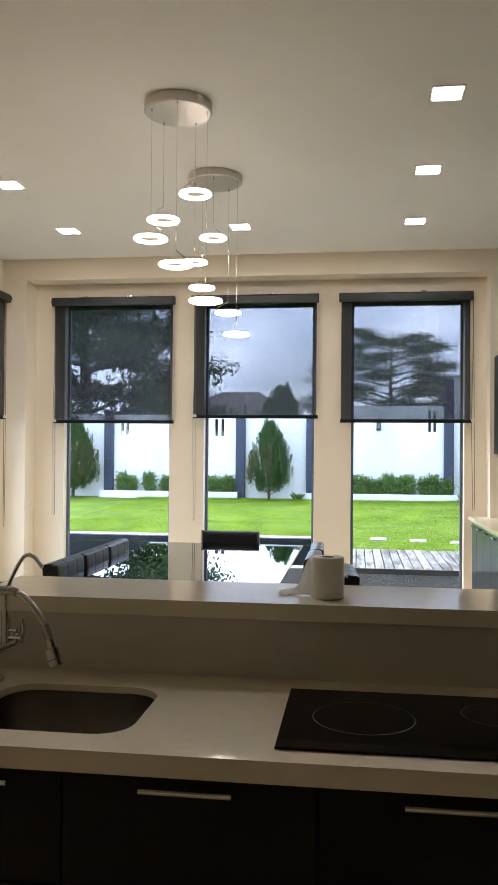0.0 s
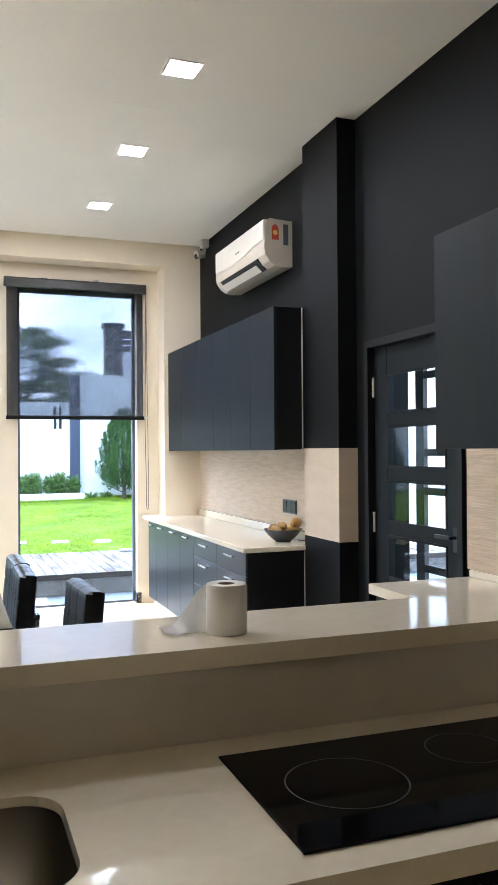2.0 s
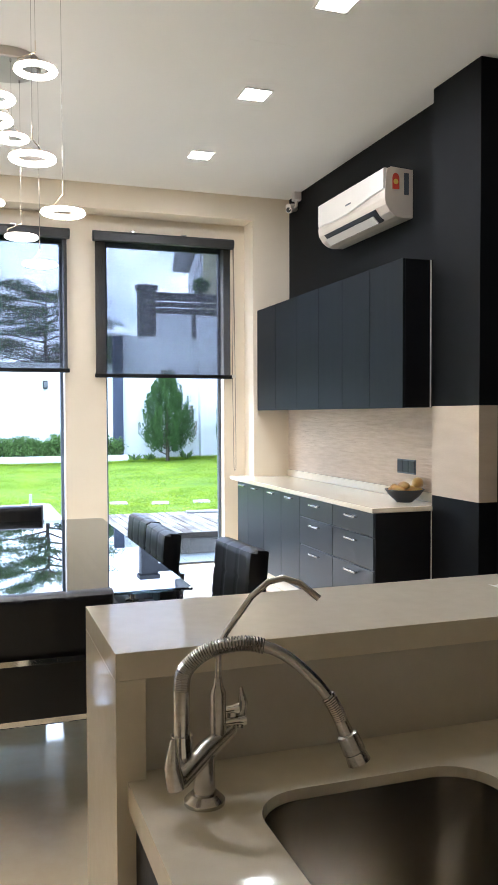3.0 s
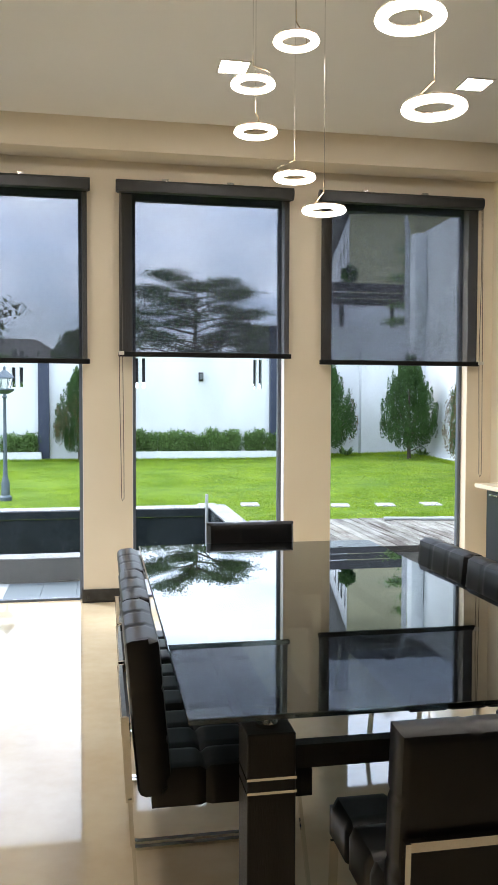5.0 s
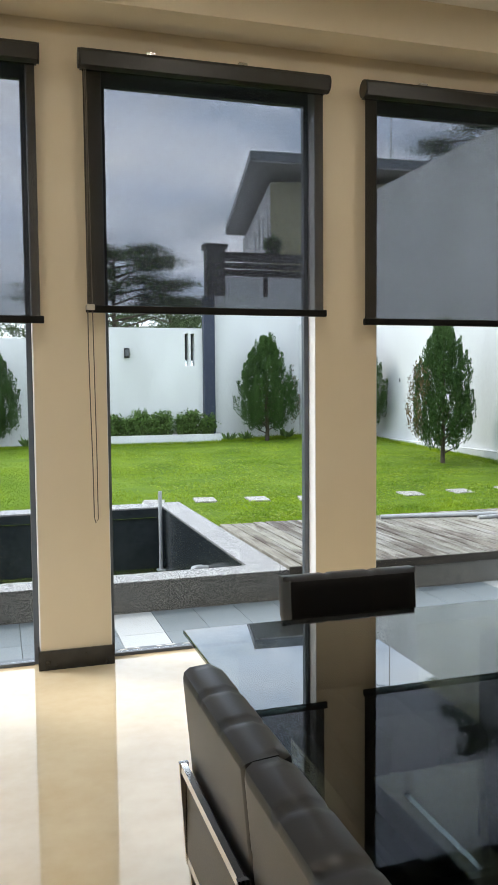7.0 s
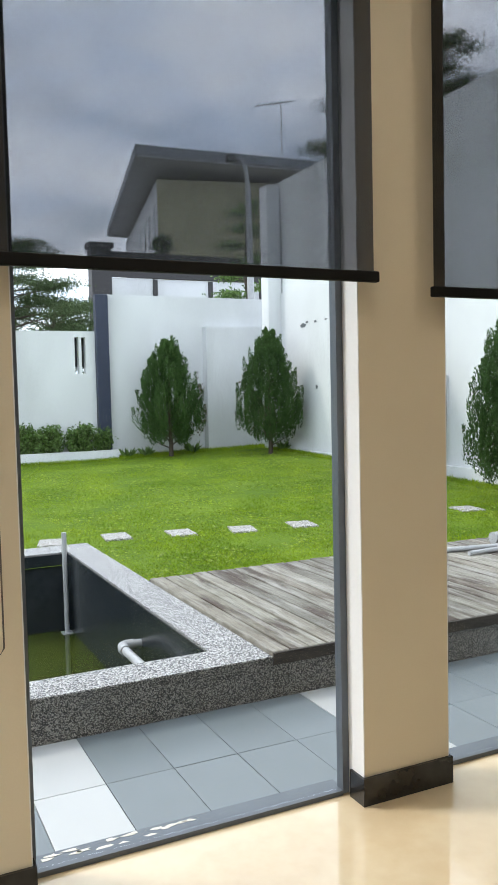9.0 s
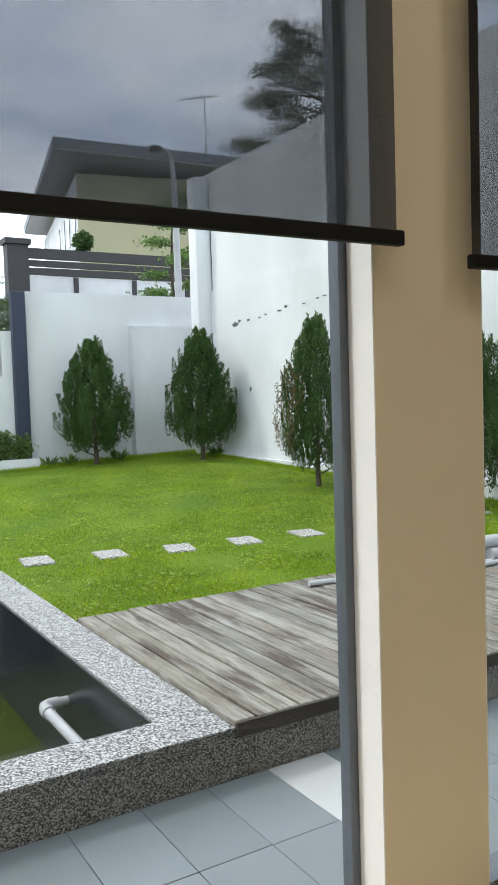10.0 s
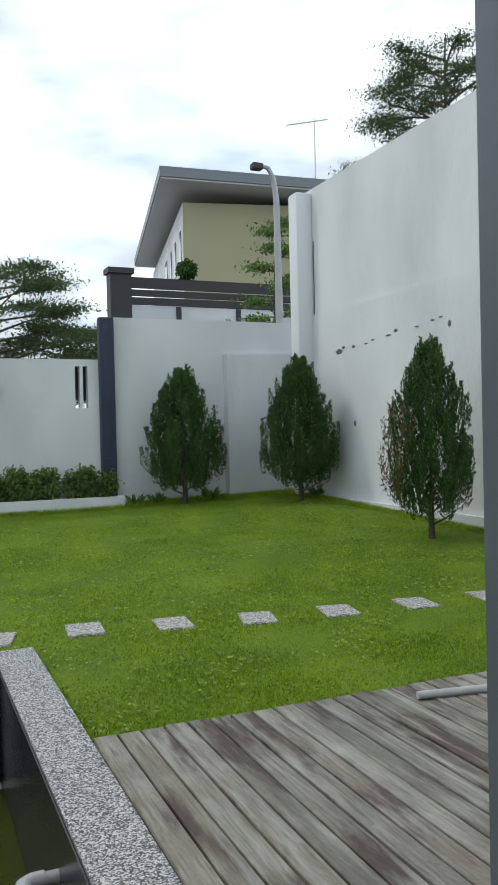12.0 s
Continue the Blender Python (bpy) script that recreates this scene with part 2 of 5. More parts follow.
LEATHER = surf("black_leather", (0.006, 0.006, 0.007), (0.009, 0.009, 0.010), scale=10, rough=0.36, bump=0.02, bscale=260)
WENGE = surf("black_stained_wood", (0.010, 0.009, 0.009), (0.018, 0.016, 0.015), scale=6, rough=0.45, bump=0.1, stretch=(6, 6, 0.5))
HOB = surf("hob_glass", (0.002, 0.002, 0.0022), (0.003, 0.003, 0.0032), spec=0.15, rough=0.06)
HOBMARK = surf("hob_print", (0.07, 0.07, 0.07), rough=0.3)
PAPER = surf("soft_paper", (0.88, 0.86, 0.82), (0.85, 0.83, 0.79), scale=20, rough=0.95, bump=0.12, bscale=150)
CARD = surf("grey_card", (0.35, 0.29, 0.22), rough=0.9)
PLASTIC = surf("white_plastic", (0.70, 0.66, 0.58), (0.69, 0.65, 0.57), rough=0.35, rvar=0.02)
AC_BEIGE = surf("beige_casing_plastic", (0.60, 0.53, 0.43), (0.58, 0.51, 0.41), rough=0.4, rvar=0.04)
PLASTIC_DK = surf("dark_plastic", (0.02, 0.02, 0.022), rough=0.4)
GREY_PL = surf("grey_switch_plastic", (0.09, 0.10, 0.11), rough=0.3)
RED = surf("red_sticker", (0.55, 0.06, 0.03), rough=0.4)
YELLOW = surf("yellow_sticker", (0.75, 0.6, 0.12), rough=0.4)
FABRIC_DK = surf("dark_blind_casing", (0.022, 0.022, 0.02), (0.03, 0.03, 0.027), rough=0.45)
BLIND_BAR = surf("black_blind_bar", (0.008, 0.008, 0.008), (0.011, 0.011, 0.010), rough=0.6, spec=0.2)
CORD = surf("bead_cord", (0.12, 0.10, 0.08), rough=0.6)
GLASS = sheer("window_glass", (0.97, 0.98, 0.97), (1, 1, 1), 0.0, f0=0.004)
SCREEN = sheer("sunscreen_weave", (0.412, 0.417, 0.432), (1, 1, 1), None, cover=0.06, cover_colour=(0.45, 0.45, 0.45))
SMOKED = sheer("smoked_table_glass", (0.25, 0.285, 0.285), (0.97, 0.99, 1.0), 0.0, f0=0.07)
BRASS_WIRE = surf("champagne_wire", (0.72, 0.62, 0.45), rough=0.25, metal=1.0)
CANOPY = surf("satin_canopy", (0.62, 0.57, 0.5), (0.58, 0.53, 0.46), rough=0.3, metal=0.6)
LED = glow("warm_led", (1.0, 0.86, 0.68), 9.0)
DOWN = glow("downlight_panel", (1.0, 0.92, 0.80), 78.0)
BOWL = surf("slate_bowl", (0.02, 0.024, 0.028), (0.03, 0.034, 0.04), rough=0.4)
FRUIT = surf("mango_skin", (0.50, 0.33, 0.07), (0.42, 0.19, 0.045), scale=12, rough=0.4, rand=0.25)
EXT_WHITE = surf("white_render", (0.70, 0.72, 0.735), (0.55, 0.565, 0.575), stretch=(1, 1, 0.45), scale=0.8, rough=0.85, bump=0.12, bscale=30)
NAVY = surf("navy_paint", (0.018, 0.026, 0.055), (0.024, 0.033, 0.065), scale=2, rough=0.5)
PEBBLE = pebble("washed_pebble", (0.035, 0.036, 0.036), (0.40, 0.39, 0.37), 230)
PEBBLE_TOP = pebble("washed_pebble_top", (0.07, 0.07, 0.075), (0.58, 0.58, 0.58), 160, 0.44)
STONE_TOP = pebble("stepping_pebble", (0.16, 0.15, 0.14), (0.52, 0.51, 0.49), 90, 0.42)
POND_TILE = surf("dark_pond_tile", (0.012, 0.016, 0.02), (0.03, 0.036, 0.04), scale=2, rough=0.25, bscale=20)
WATER = surf("green_pond_water", (0.05, 0.065, 0.012), (0.035, 0.05, 0.012), scale=2, rough=0.05)
TILE_GREY = surf("slate_grey_tile", (0.185, 0.215, 0.235), (0.16, 0.188, 0.205), scale=3, rough=0.42, rand=0.08, bump=0.04)
TILE_LIGHT = surf("pale_tile", (0.50, 0.515, 0.52), (0.46, 0.475, 0.48), scale=3, rough=0.42, rand=0.05, bump=0.04)
GROUT = surf("grout", (0.10, 0.10, 0.09), rough=0.9)
DECK = deck_wood("weathered_deck")
FASCIA = surf("dark_deck_edge", (0.06, 0.05, 0.042), (0.035, 0.03, 0.026), scale=4, rough=0.8, bump=0.4, stretch=(0.5, 4, 4))
LAWN = surf("lawn", (0.132, 0.20, 0.013), (0.07, 0.128, 0.010), spec=0.2, scale=1.6, rough=0.9, bump=0.45, bscale=42)
BLADE = leafy("grass_blade", (0.27, 0.365, 0.018), (0.12, 0.21, 0.012), 0.6, 1.6, 0.45, 0.28, 0.45)
CLOVER = leafy("clover_leaf", (0.31, 0.39, 0.05), (0.20, 0.30, 0.03), 0.8, 1.4, 0.4, 0.5, 0.4)
# for unseen ground, grey to keep green bounce light off the soffit
BOUNCE_GREY = surf("grey_bounce_ground", (0.22, 0.22, 0.215), (0.16, 0.16, 0.155), scale=0.5, rough=0.9)
CYP_LEAF = leafy("cypress_leaf", (0.066, 0.128, 0.034), (0.038, 0.084, 0.024), 0.5, 1.5)
DRY_LEAF = leafy("dry_cypress_leaf", (0.16, 0.115, 0.05), (0.10, 0.075, 0.04), 0.6, 1.4)
SHRUB_LEAF = leafy("shrub_leaf", (0.15, 0.23, 0.07), (0.08, 0.15, 0.04), 0.5, 1.6)
# leaf green of the distant trees, lightened to stand in for haze
FAR_LEAF = leafy("hazed_tree_leaf", (0.085, 0.125, 0.05), (0.06, 0.095, 0.04))
BARK = surf("bark", (0.09, 0.07, 0.05), (0.05, 0.04, 0.03), scale=8, rough=0.9, bump=0.5)
PVC = surf("grey_pvc", (0.42, 0.43, 0.44), (0.36, 0.37, 0.38), rough=0.35)
HOUSE = surf("olive_render", (0.42, 0.40, 0.25), (0.38, 0.36, 0.23), scale=0.6, rough=0.85)
ROOF = surf("grey_roof_metal", (0.20, 0.22, 0.24), (0.17, 0.19, 0.21), rough=0.5)
SOFFIT = surf("grey_soffit", (0.55, 0.55, 0.56), rough=0.8)
TAN_TILE = surf("brown_roof_tile", (0.10, 0.085, 0.075), (0.07, 0.06, 0.055), rough=0.7, scale=3, bump=0.4)
DARK_RAIL = surf("charcoal_rail", (0.035, 0.033, 0.035), rough=0.6)
DARK_PANE = surf("dark_window_pane", (0.02, 0.022, 0.025), rough=0.08)
LAMP_METAL = surf("verdigris_metal", (0.10, 0.13, 0.15), (0.07, 0.09, 0.11), rough=0.5, metal=0.3)
SOIL = surf("soil", (0.06, 0.045, 0.03), rough=0.95, bump=0.6, bscale=40)


# ---- mesh helpers ----
def box(bm, x0, y0, z0, x1, y1, z1):
    v = [bm.verts.new((x, y, z)) for x in (x0, x1) for y in (y0, y1) for z in (z0, z1)]
    for f in ((0, 1, 3, 2), (4, 6, 7, 5), (0, 4, 5, 1), (2, 3, 7, 6), (0, 2, 6, 4), (1, 5, 7, 3)):
        bm.faces.new([v[i] for i in f])
    return bm


def boxes(*all_boxes):
    bm = bmesh.new()
    for b in all_boxes:
        box(bm, *b)
    bmesh.ops.recalc_face_normals(bm, faces=bm.faces)
    return bm


def rbox(x0, y0, z0, x1, y1, z1, r=0.005, seg=2):
    bm = boxes((x0, y0, z0, x1, y1, z1))
    bmesh.ops.bevel(bm, geom=bm.edges[:], offset=r, segments=seg, affect="EDGES", profile=0.5)
    return bm


def tube(bm, pts, r, seg=10, closed=False):
    """A round bar along points; r is a number or one per point."""
    pts = [Vector(p) for p in pts]
    rings, up = [], None
    for i, p in enumerate(pts):
        a, b = pts[max(i - 1, 0)], pts[min(i + 1, len(pts) - 1)]
        if closed:
            a, b = pts[i - 1], pts[(i + 1) % len(pts)]
        d = (b - a).normalized()
        if up is None:
            up = d.orthogonal().normalized()
        up = (up - d * up.dot(d)).normalized()
        side = d.cross(up)
        rad = r[i] if isinstance(r, (list, tuple)) else r
        rings.append([bm.verts.new(p + (up * math.cos(k * math.tau / seg) + side * math.sin(k * math.tau / seg)) * rad) for k in range(seg)])
    pairs = list(zip(rings, rings[1:] + ([rings[0]] if closed else [])))
    for ra, rb in pairs if closed else pairs[:len(rings) - 1]:
        for k in range(seg):
            bm.faces.new((ra[k], ra[(k + 1) % seg], rb[(k + 1) % seg], rb[k]))
    if not closed:
        bm.faces.new(rings[0][::-1])
        bm.faces.new(rings[-1])
    return bm


def bar(p0, p1, r, seg=12):
    return tube(bmesh.new(), [p0, p1], r, seg)


def lathe(profile, seg=32, centre=(0, 0, 0)):
    """A turned shape from (radius, height) pairs."""
    bm = bmesh.new()
    rings = [[bm.verts.new((centre[0] + max(r, 1e-4) * math.cos(k * math.tau / seg), centre[1] + max(r, 1e-4) * math.sin(k * math.tau / seg), centre[2] + z)) for k in range(seg)] for r, z in profile]
    for ra, rb in zip(rings, rings[1:]):
        for k in range(seg):
            bm.faces.new((ra[k], ra[(k + 1) % seg], rb[(k + 1) % seg], rb[k]))
    bmesh.ops.remove_doubles(bm, verts=bm.verts, dist=2e-4)
    bmesh.ops.recalc_face_normals(bm, faces=bm.faces)
    return bm


def prism(outline, h0, h1, axis="z"):
    """An outline (2D) drawn out between two heights along an axis."""
    put = {"z": lambda a, b, h: (a, b, h), "y": lambda a, b, h: (a, h, b), "x": lambda a, b, h: (h, a, b)}[axis]
    bm = bmesh.new()
    lo = [bm.verts.new(put(a, b, h0)) for a, b in outline]
    hi = [bm.verts.new(put(a, b, h1)) for a, b in outline]
    bm.faces.new(lo)
    bm.faces.new(hi)
    for k in range(len(lo)):
        bm.faces.new((lo[k], lo[(k + 1) % len(lo)], hi[(k + 1) % len(lo)], hi[k]))
    bmesh.ops.recalc_face_normals(bm, faces=bm.faces)
    return bm


def rounded(x0, y0, x1, y1, r, n=6):
    out = []
    for cx, cy, a in ((x1 - r, y1 - r, 0), (x0 + r, y1 - r, 90), (x0 + r, y0 + r, 180), (x1 - r, y0 + r, 270)):
        out += [(cx + r * math.cos(radians(a + 90 * k / n)), cy + r * math.sin(radians(a + 90 * k / n))) for k in range(n + 1)]
    return out


def link(name, bm, material, smooth=False):
    me = bpy.data.meshes.new(name)
    bm.to_mesh(me)
    bm.free()
    me.materials.append(material)
    if smooth:
        me.shade_smooth()
        me.set_sharp_from_angle(angle=radians(38))
    return new(name, me)


def part(name, bm, material, parent, label="", smooth=False):
    ob = link(name, bm, material, smooth)
    ob.parent = parent
    if label:
        tagged(ob, label)
    return ob


def thing(name, label, category, at=(0, 0, 0), group="", turn=0):
    e = new(name)
    e.empty_display_size = 0.1
    e.matrix_basis = pose(*at, 0, 0, turn)
    return tagged(e, label, category, group)


def solid(name, bm, material, label, category, group="", smooth=False):
    return tagged(link(name, bm, material, smooth), label, category, group)


def structure(name, bm, material, label, category="structure", smooth=False):
    return tagged(link(name, bm, material, smooth), label, category, kind="structure")


def from_arrays(name, verts, faces, material):
    me = bpy.data.meshes.new(name)
    me.from_pydata(verts, [], faces)
    me.materials.append(material)
    return me

# ---- the room ----
CZ = 3.64
XL, XR, YB = -2.78, 2.82, -10.4
structure("floor", boxes((XL - 0.2, YB - 0.2, -0.12, XR + 0.2, 0.15, 0.0)), FLOOR, "polished cream marble floor", "floor")
structure("ceiling", boxes((XL - 0.2, YB - 0.2, CZ, XR + 0.2, 0.3, CZ + 0.2)), CEIL, "plain white painted ceiling", "ceiling")

# window wall: deep beam above, end piers and two pillars
structure("beam", boxes((XL, -0.27, 3.41, XR, 0.3, CZ)), CREAM, "cream painted beam above the garden windows", "beam")
structure("wall_north_left", boxes((XL, -0.27, 0, -2.50, 0.0, 3.41), (XL, 0.0, -0.12, -2.16, 0.145, 3.41)), CREAM, "cream painted wall end", "wall")
structure("wall_north_right", boxes((2.437, -0.27, 0, XR, 0.0, 3.41), (2.215, 0.0, -0.12, XR, 0.145, 3.41)), CREAM, "cream painted wall end", "wall")
structure("window_head", boxes((-2.16, 0.0, 3.26, 2.215, 0.145, 3.41)), CREAM, "cream painted lintel over the windows", "lintel")
PIERS = ((-0.946, -0.57), (0.644, 1.03))
for k, (a, b) in enumerate(PIERS):
    structure("pillar_%d" % (k + 1), boxes((a, 0.0, -0.12, b, 0.145, 3.26)), CREAM, "cream painted pillar between the windows", "pillar")
    structure("pillar_reveal_%d" % (k + 1), boxes((a - 0.004, 0.001, 0, a, 0.102, 3.26), (b, 0.001, 0, b + 0.004, 0.102, 3.26)), WHITE_REVEAL, "white painted reveal of the pillar", "reveal")
    structure("baseboard_%d" % (k + 1), boxes((a - 0.014, -0.012, 0, b + 0.014, 0.084, 0.105)), MARBLE_BLACK, "black marble skirting round the pillar", "skirting")
structure("baseboard_left", boxes((XL, -0.282, 0, -2.49, -0.27, 0.105), (-2.49, -0.282, 0, -2.478, -0.012, 0.105), (-2.49, -0.012, 0, -2.15, 0, 0.105)), MARBLE_BLACK, "black marble skirting", "skirting")
structure("baseboard_right", boxes((2.20, -0.012, 0, 2.25, 0.1, 0.105)), MARBLE_BLACK, "black marble skirting", "skirting")

# side and back walls
DOOR_A, DOOR_B, DOOR_H = -4.80, -3.79, 2.215
structure("wall_east", boxes((XR, DOOR_B, 0, XR + 0.2, 0.3, CZ), (XR, YB, 0, XR + 0.2, DOOR_A, CZ), (XR, DOOR_A, DOOR_H, XR + 0.2, DOOR_B, CZ)), BLACK_WALL, "charcoal painted feature wall", "wall")
structure("column_east", boxes((2.69, -3.66, 0, XR, -3.135, 0.972), (2.69, -3.66, 1.562, XR, -3.135, CZ)), BLACK_WALL, "charcoal painted column", "column")
structure("column_band", boxes((2.687, -3.663, 0.972, XR, -3.135, 1.562)), SMOOTH_STONE, "smooth sandstone band round the column", "column")
structure("wall_west", boxes((XL - 0.2, YB, 0, XL, -1.95, CZ), (XL - 0.2, -0.5, 0, XL, 0.3, CZ), (XL - 0.2, -1.95, 3.26, XL, -0.5, CZ), (XL - 0.2, -1.95, 0, XL, -0.5, 0.05)), CREAM, "cream painted side wall", "wall")
structure("wall_south", boxes((XL - 0.2, YB - 0.2, 0, XR + 0.2, YB, CZ)), CREAM, "cream painted back wall", "wall")
structure("backsplash_dining", boxes((2.808, -3.135, 0.965, XR, -0.27, 1.557)), SPLIT, "rippled split sandstone backsplash", "backsplash")
structure("backsplash_kitchen", boxes((2.808, -8.6, 0.96, XR, -4.83, 1.557)), SPLIT, "rippled split sandstone backsplash", "backsplash")
structure("ceiling_hatch_line", boxes((1.31, -3.42, CZ - 0.0008, 1.63, -3.418, CZ), (1.31, -3.74, CZ - 0.0008, 1.312, -3.42, CZ)), CEIL, "hairline joint of a ceiling hatch", "hatch")
structure("threshold", boxes((-2.16, 0.15, -0.13, -0.946, 0.235, 0.0), (-0.57, 0.15, -0.13, 0.644, 0.235, 0.0), (1.03, 0.15, -0.13, 2.215, 0.235, 0.0)), ALU, "grey door track at the sill", "sill")


# ---- windows ----
def window(name, a, b):
    e = tagged(thing(name, "tall glazed opening in grey aluminium", "window"), kind="structure")
    f, y0, y1 = 0.028, 0.103, 0.146
    part("window_frame", boxes((a, y0, 0.006, a + f, y1, 3.26), (b - f, y0, 0.006, b, y1, 3.26), (a + f, y0, 3.14, b - f, y1, 3.26), (a + f, y0, 0.0, b - f, y1, 0.018)), ALU, e, "grey aluminium frame")
    g = part("pane", boxes((a + f - 0.01, 0.122, 0.02, b - f + 0.01, 0.127, 3.15)), GLASS, e, "clear glass")
    g.visible_shadow = False
    return e


window("window_1", -2.16, -0.95)
window("window_2", -0.566, 0.64)
window("window_3", 1.034, 2.215)
w4 = tagged(thing("window_4", "side window in grey aluminium", "window"), kind="structure")
part("window_frame", boxes((XL - 0.15, -1.95, 0.05, XL - 0.09, -1.90, 3.26), (XL - 0.15, -0.55, 0.05, XL - 0.09, -0.5, 3.26), (XL - 0.15, -1.9, 3.2, XL - 0.09, -0.55, 3.26), (XL - 0.15, -1.9, 0.05, XL - 0.09, -0.55, 0.10)), ALU, w4)
gg = part("pane", boxes((XL - 0.123, -1.9, 0.1, XL - 0.117, -0.55, 3.2)), GLASS, w4)
gg.visible_shadow = False


# ---- roller blinds ----
def blind(a, b, bottom, cords, turn=0, at=(0, -0.09, 0)):
    """A screen roller blind between a and b, hung 3.245 m up, with its bead loops."""
    e = thing("roller_blind", "dark sheer sunscreen roller blind, half lowered", "blind", at, "roller blinds", turn)
    part("headrail", prism([(-0.045, 3.155), (-0.045, 3.225), (-0.03, 3.243), (0.03, 3.243), (0.045, 3.225), (0.045, 3.155)], a, b, "x"), FABRIC_DK, e, "dark casing")
    for x in (a - 0.012, b):
        part("end_cap", prism([(0.05 * math.cos(k * math.tau / 16), 3.2 + 0.05 * math.sin(k * math.tau / 16)) for k in range(16)], x, x + 0.012, "x"), PLASTIC_DK, e, "dark end cap")
    part("fabric", boxes((a + 0.012, 0.020, bottom + 0.02, b - 0.012, 0.0222, 3.16)), SCREEN, e, "sheer charcoal weave")
    part("bottom_bar", rbox(a + 0.004, 0.008, bottom - 0.016, b + 0.006, 0.034, bottom + 0.022, 0.005), BLIND_BAR, e, "dark bottom bar")
    for x in (a + 0.25 * (b - a), a + 0.62 * (b - a)):
        part("mounting_bracket", rbox(x, -0.02, 3.243, x + 0.05, 0.02, 3.262, 0.003), STEEL, e)
    for x, low in cords:
        pts = [(x, 0.0, 3.19)] + [(x + 0.006 * math.sin(k), 0.002, 3.19 - (3.19 - low - 0.03) * k / 8) for k in range(1, 9)]
        pts += [(x + 0.013, 0.0, low), (x + 0.026, 0.0, low + 0.02)] + [(x + 0.028 - 0.02 * k / 8, -0.004, low + 0.02 + (3.19 - low - 0.02) * k / 8) for k in range(1, 9)]
        part("bead_chain", tube(bmesh.new(), pts, 0.0028, 6), CORD, e, "thin looped bead chain")
        part("chain_guide", rbox(x - 0.012, -0.012, bottom - 0.005, x + 0.03, 0.008, bottom + 0.024, 0.003), PLASTIC, e, "pale chain clip")
    return e


blind(-2.26, -0.897, 1.868, [(-2.25, 0.83)])
blind(-0.681, 0.676, 1.928, [(-0.664, 0.80)])
blind(0.914, 2.276, 1.886, [(2.285, 0.95)])
blind(-0.9, 0.9, 1.9, [(0.86, 0.72)], 90, (XL + 0.09, -1.25, 0))


# ---- right-hand run of cabinets by the window ----
def bow_handle(e, p, axis, length, r=0.006, stand=0.028, out=(-1, 0, 0)):
    """A straight bar on two feet, in front of a door."""
    o, d, p = Vector(out), Vector(axis), Vector(p)
    h = part("handle", bar(p - d * length / 2 + o * stand, p + d * length / 2 + o * stand, r), STEEL, e, "brushed steel bar handle", True)
    for k in (-0.35, 0.35):
        part("handle_foot", bar(p + d * length * k, p + d * length * k + o * stand, r * 0.8, 8), STEEL, e, "", True)
    return h


def tab_handle(e, x, y, z, w):
    part("handle", rbox(x - 0.026, y - w / 2, z - 0.007, x, y + w / 2, z + 0.007, 0.003), STEEL, e, "brushed steel tab handle")


X0 = 2.262
UNITS = [(-0.60, -0.29, 1), (-1.02, -0.60, 1), (-1.46, -1.02, 1), (-1.87, -1.46, 1), (-2.49, -1.87, 3), (-3.12, -2.49, 3)]
for a, b, n in UNITS:
    e = thing("base_cabinet", "charcoal base cabinet with %s and steel handles" % ("three drawers" if n == 3 else "one door"), "cabinet", (0, 0, 0), "window run of base cabinets")
    part("body", boxes((X0 + 0.02, a + 0.001, 0.11, 2.80, b - 0.001, 0.864)), BLACK_SIDE, e)
    # toe-kick in pale quartz: the colour stands in for reflected light
    part("plinth", boxes((X0 + 0.05, a, 0.0, X0 + 0.07, b, 0.11)), QUARTZ, e, "plinth coloured pale for reflected light")
    if n == 1:
        d = part("door", rbox(X0, a + 0.002, 0.112, X0 + 0.02, b - 0.002, 0.860, 0.002, 1), BASE_LAM, e, "satin charcoal laminate door, lightened for window sheen")
        tab_handle(d, X0, (a + b) / 2, 0.83, 0.13)
    else:
        for z0, z1 in ((0.705, 0.860), (0.485, 0.70), (0.112, 0.48)):
            d = part("drawer", rbox(X0, a + 0.002, z0, X0 + 0.02, b - 0.002, z1, 0.002, 1), BASE_LAM, e, "satin charcoal laminate drawer front, lightened for window sheen")
            tab_handle(d, X0, (a + b) / 2, z1 - 0.045, 0.17)
solid("end_panel", boxes((X0 + 0.006, -3.134, 0.0, 2.80, -3.121, 0.864)), BLACK_SIDE, "black end panel of the base cabinets", "panel")
solid("window_worktop", rbox(2.243, -3.14, 0.866, 2.815, -0.11, 0.90, 0.004), QUARTZ, "cream quartz worktop on charcoal cabinets", "worktop")
solid("worktop_upstand", rbox(2.79, -3.135, 0.901, 2.814, -0.275, 0.965, 0.003), QUARTZ, "cream quartz upstand along the wall", "upstand")

UPPER = [(-0.775, -0.275), (-1.28, -0.775), (-1.76, -1.28), (-2.20, -1.76), (-2.65, -2.20), (-3.117, -2.65)]
for a, b in UPPER:
    e = thing("wall_cabinet", "handleless charcoal wall cabinet", "cabinet", (0, 0, 0), "window run of wall cabinets")
    part("body", boxes((2.495, a + 0.001, 1.556, XR - 0.002, b - 0.001, 2.53)), BLACK_SIDE, e)
    part("door", rbox(2.476, a + 0.0015, 1.552, 2.494, b - 0.0015, 2.532, 0.0015, 1), BLACK_LAM, e, "charcoal laminate door")
solid("cabinet_end_trim", boxes((2.680, -3.124, 1.556, 2.687, -3.1175, 2.53)), PLASTIC, "thin pale edge strip on the cabinet end", "trim", "cabinet edge strips")
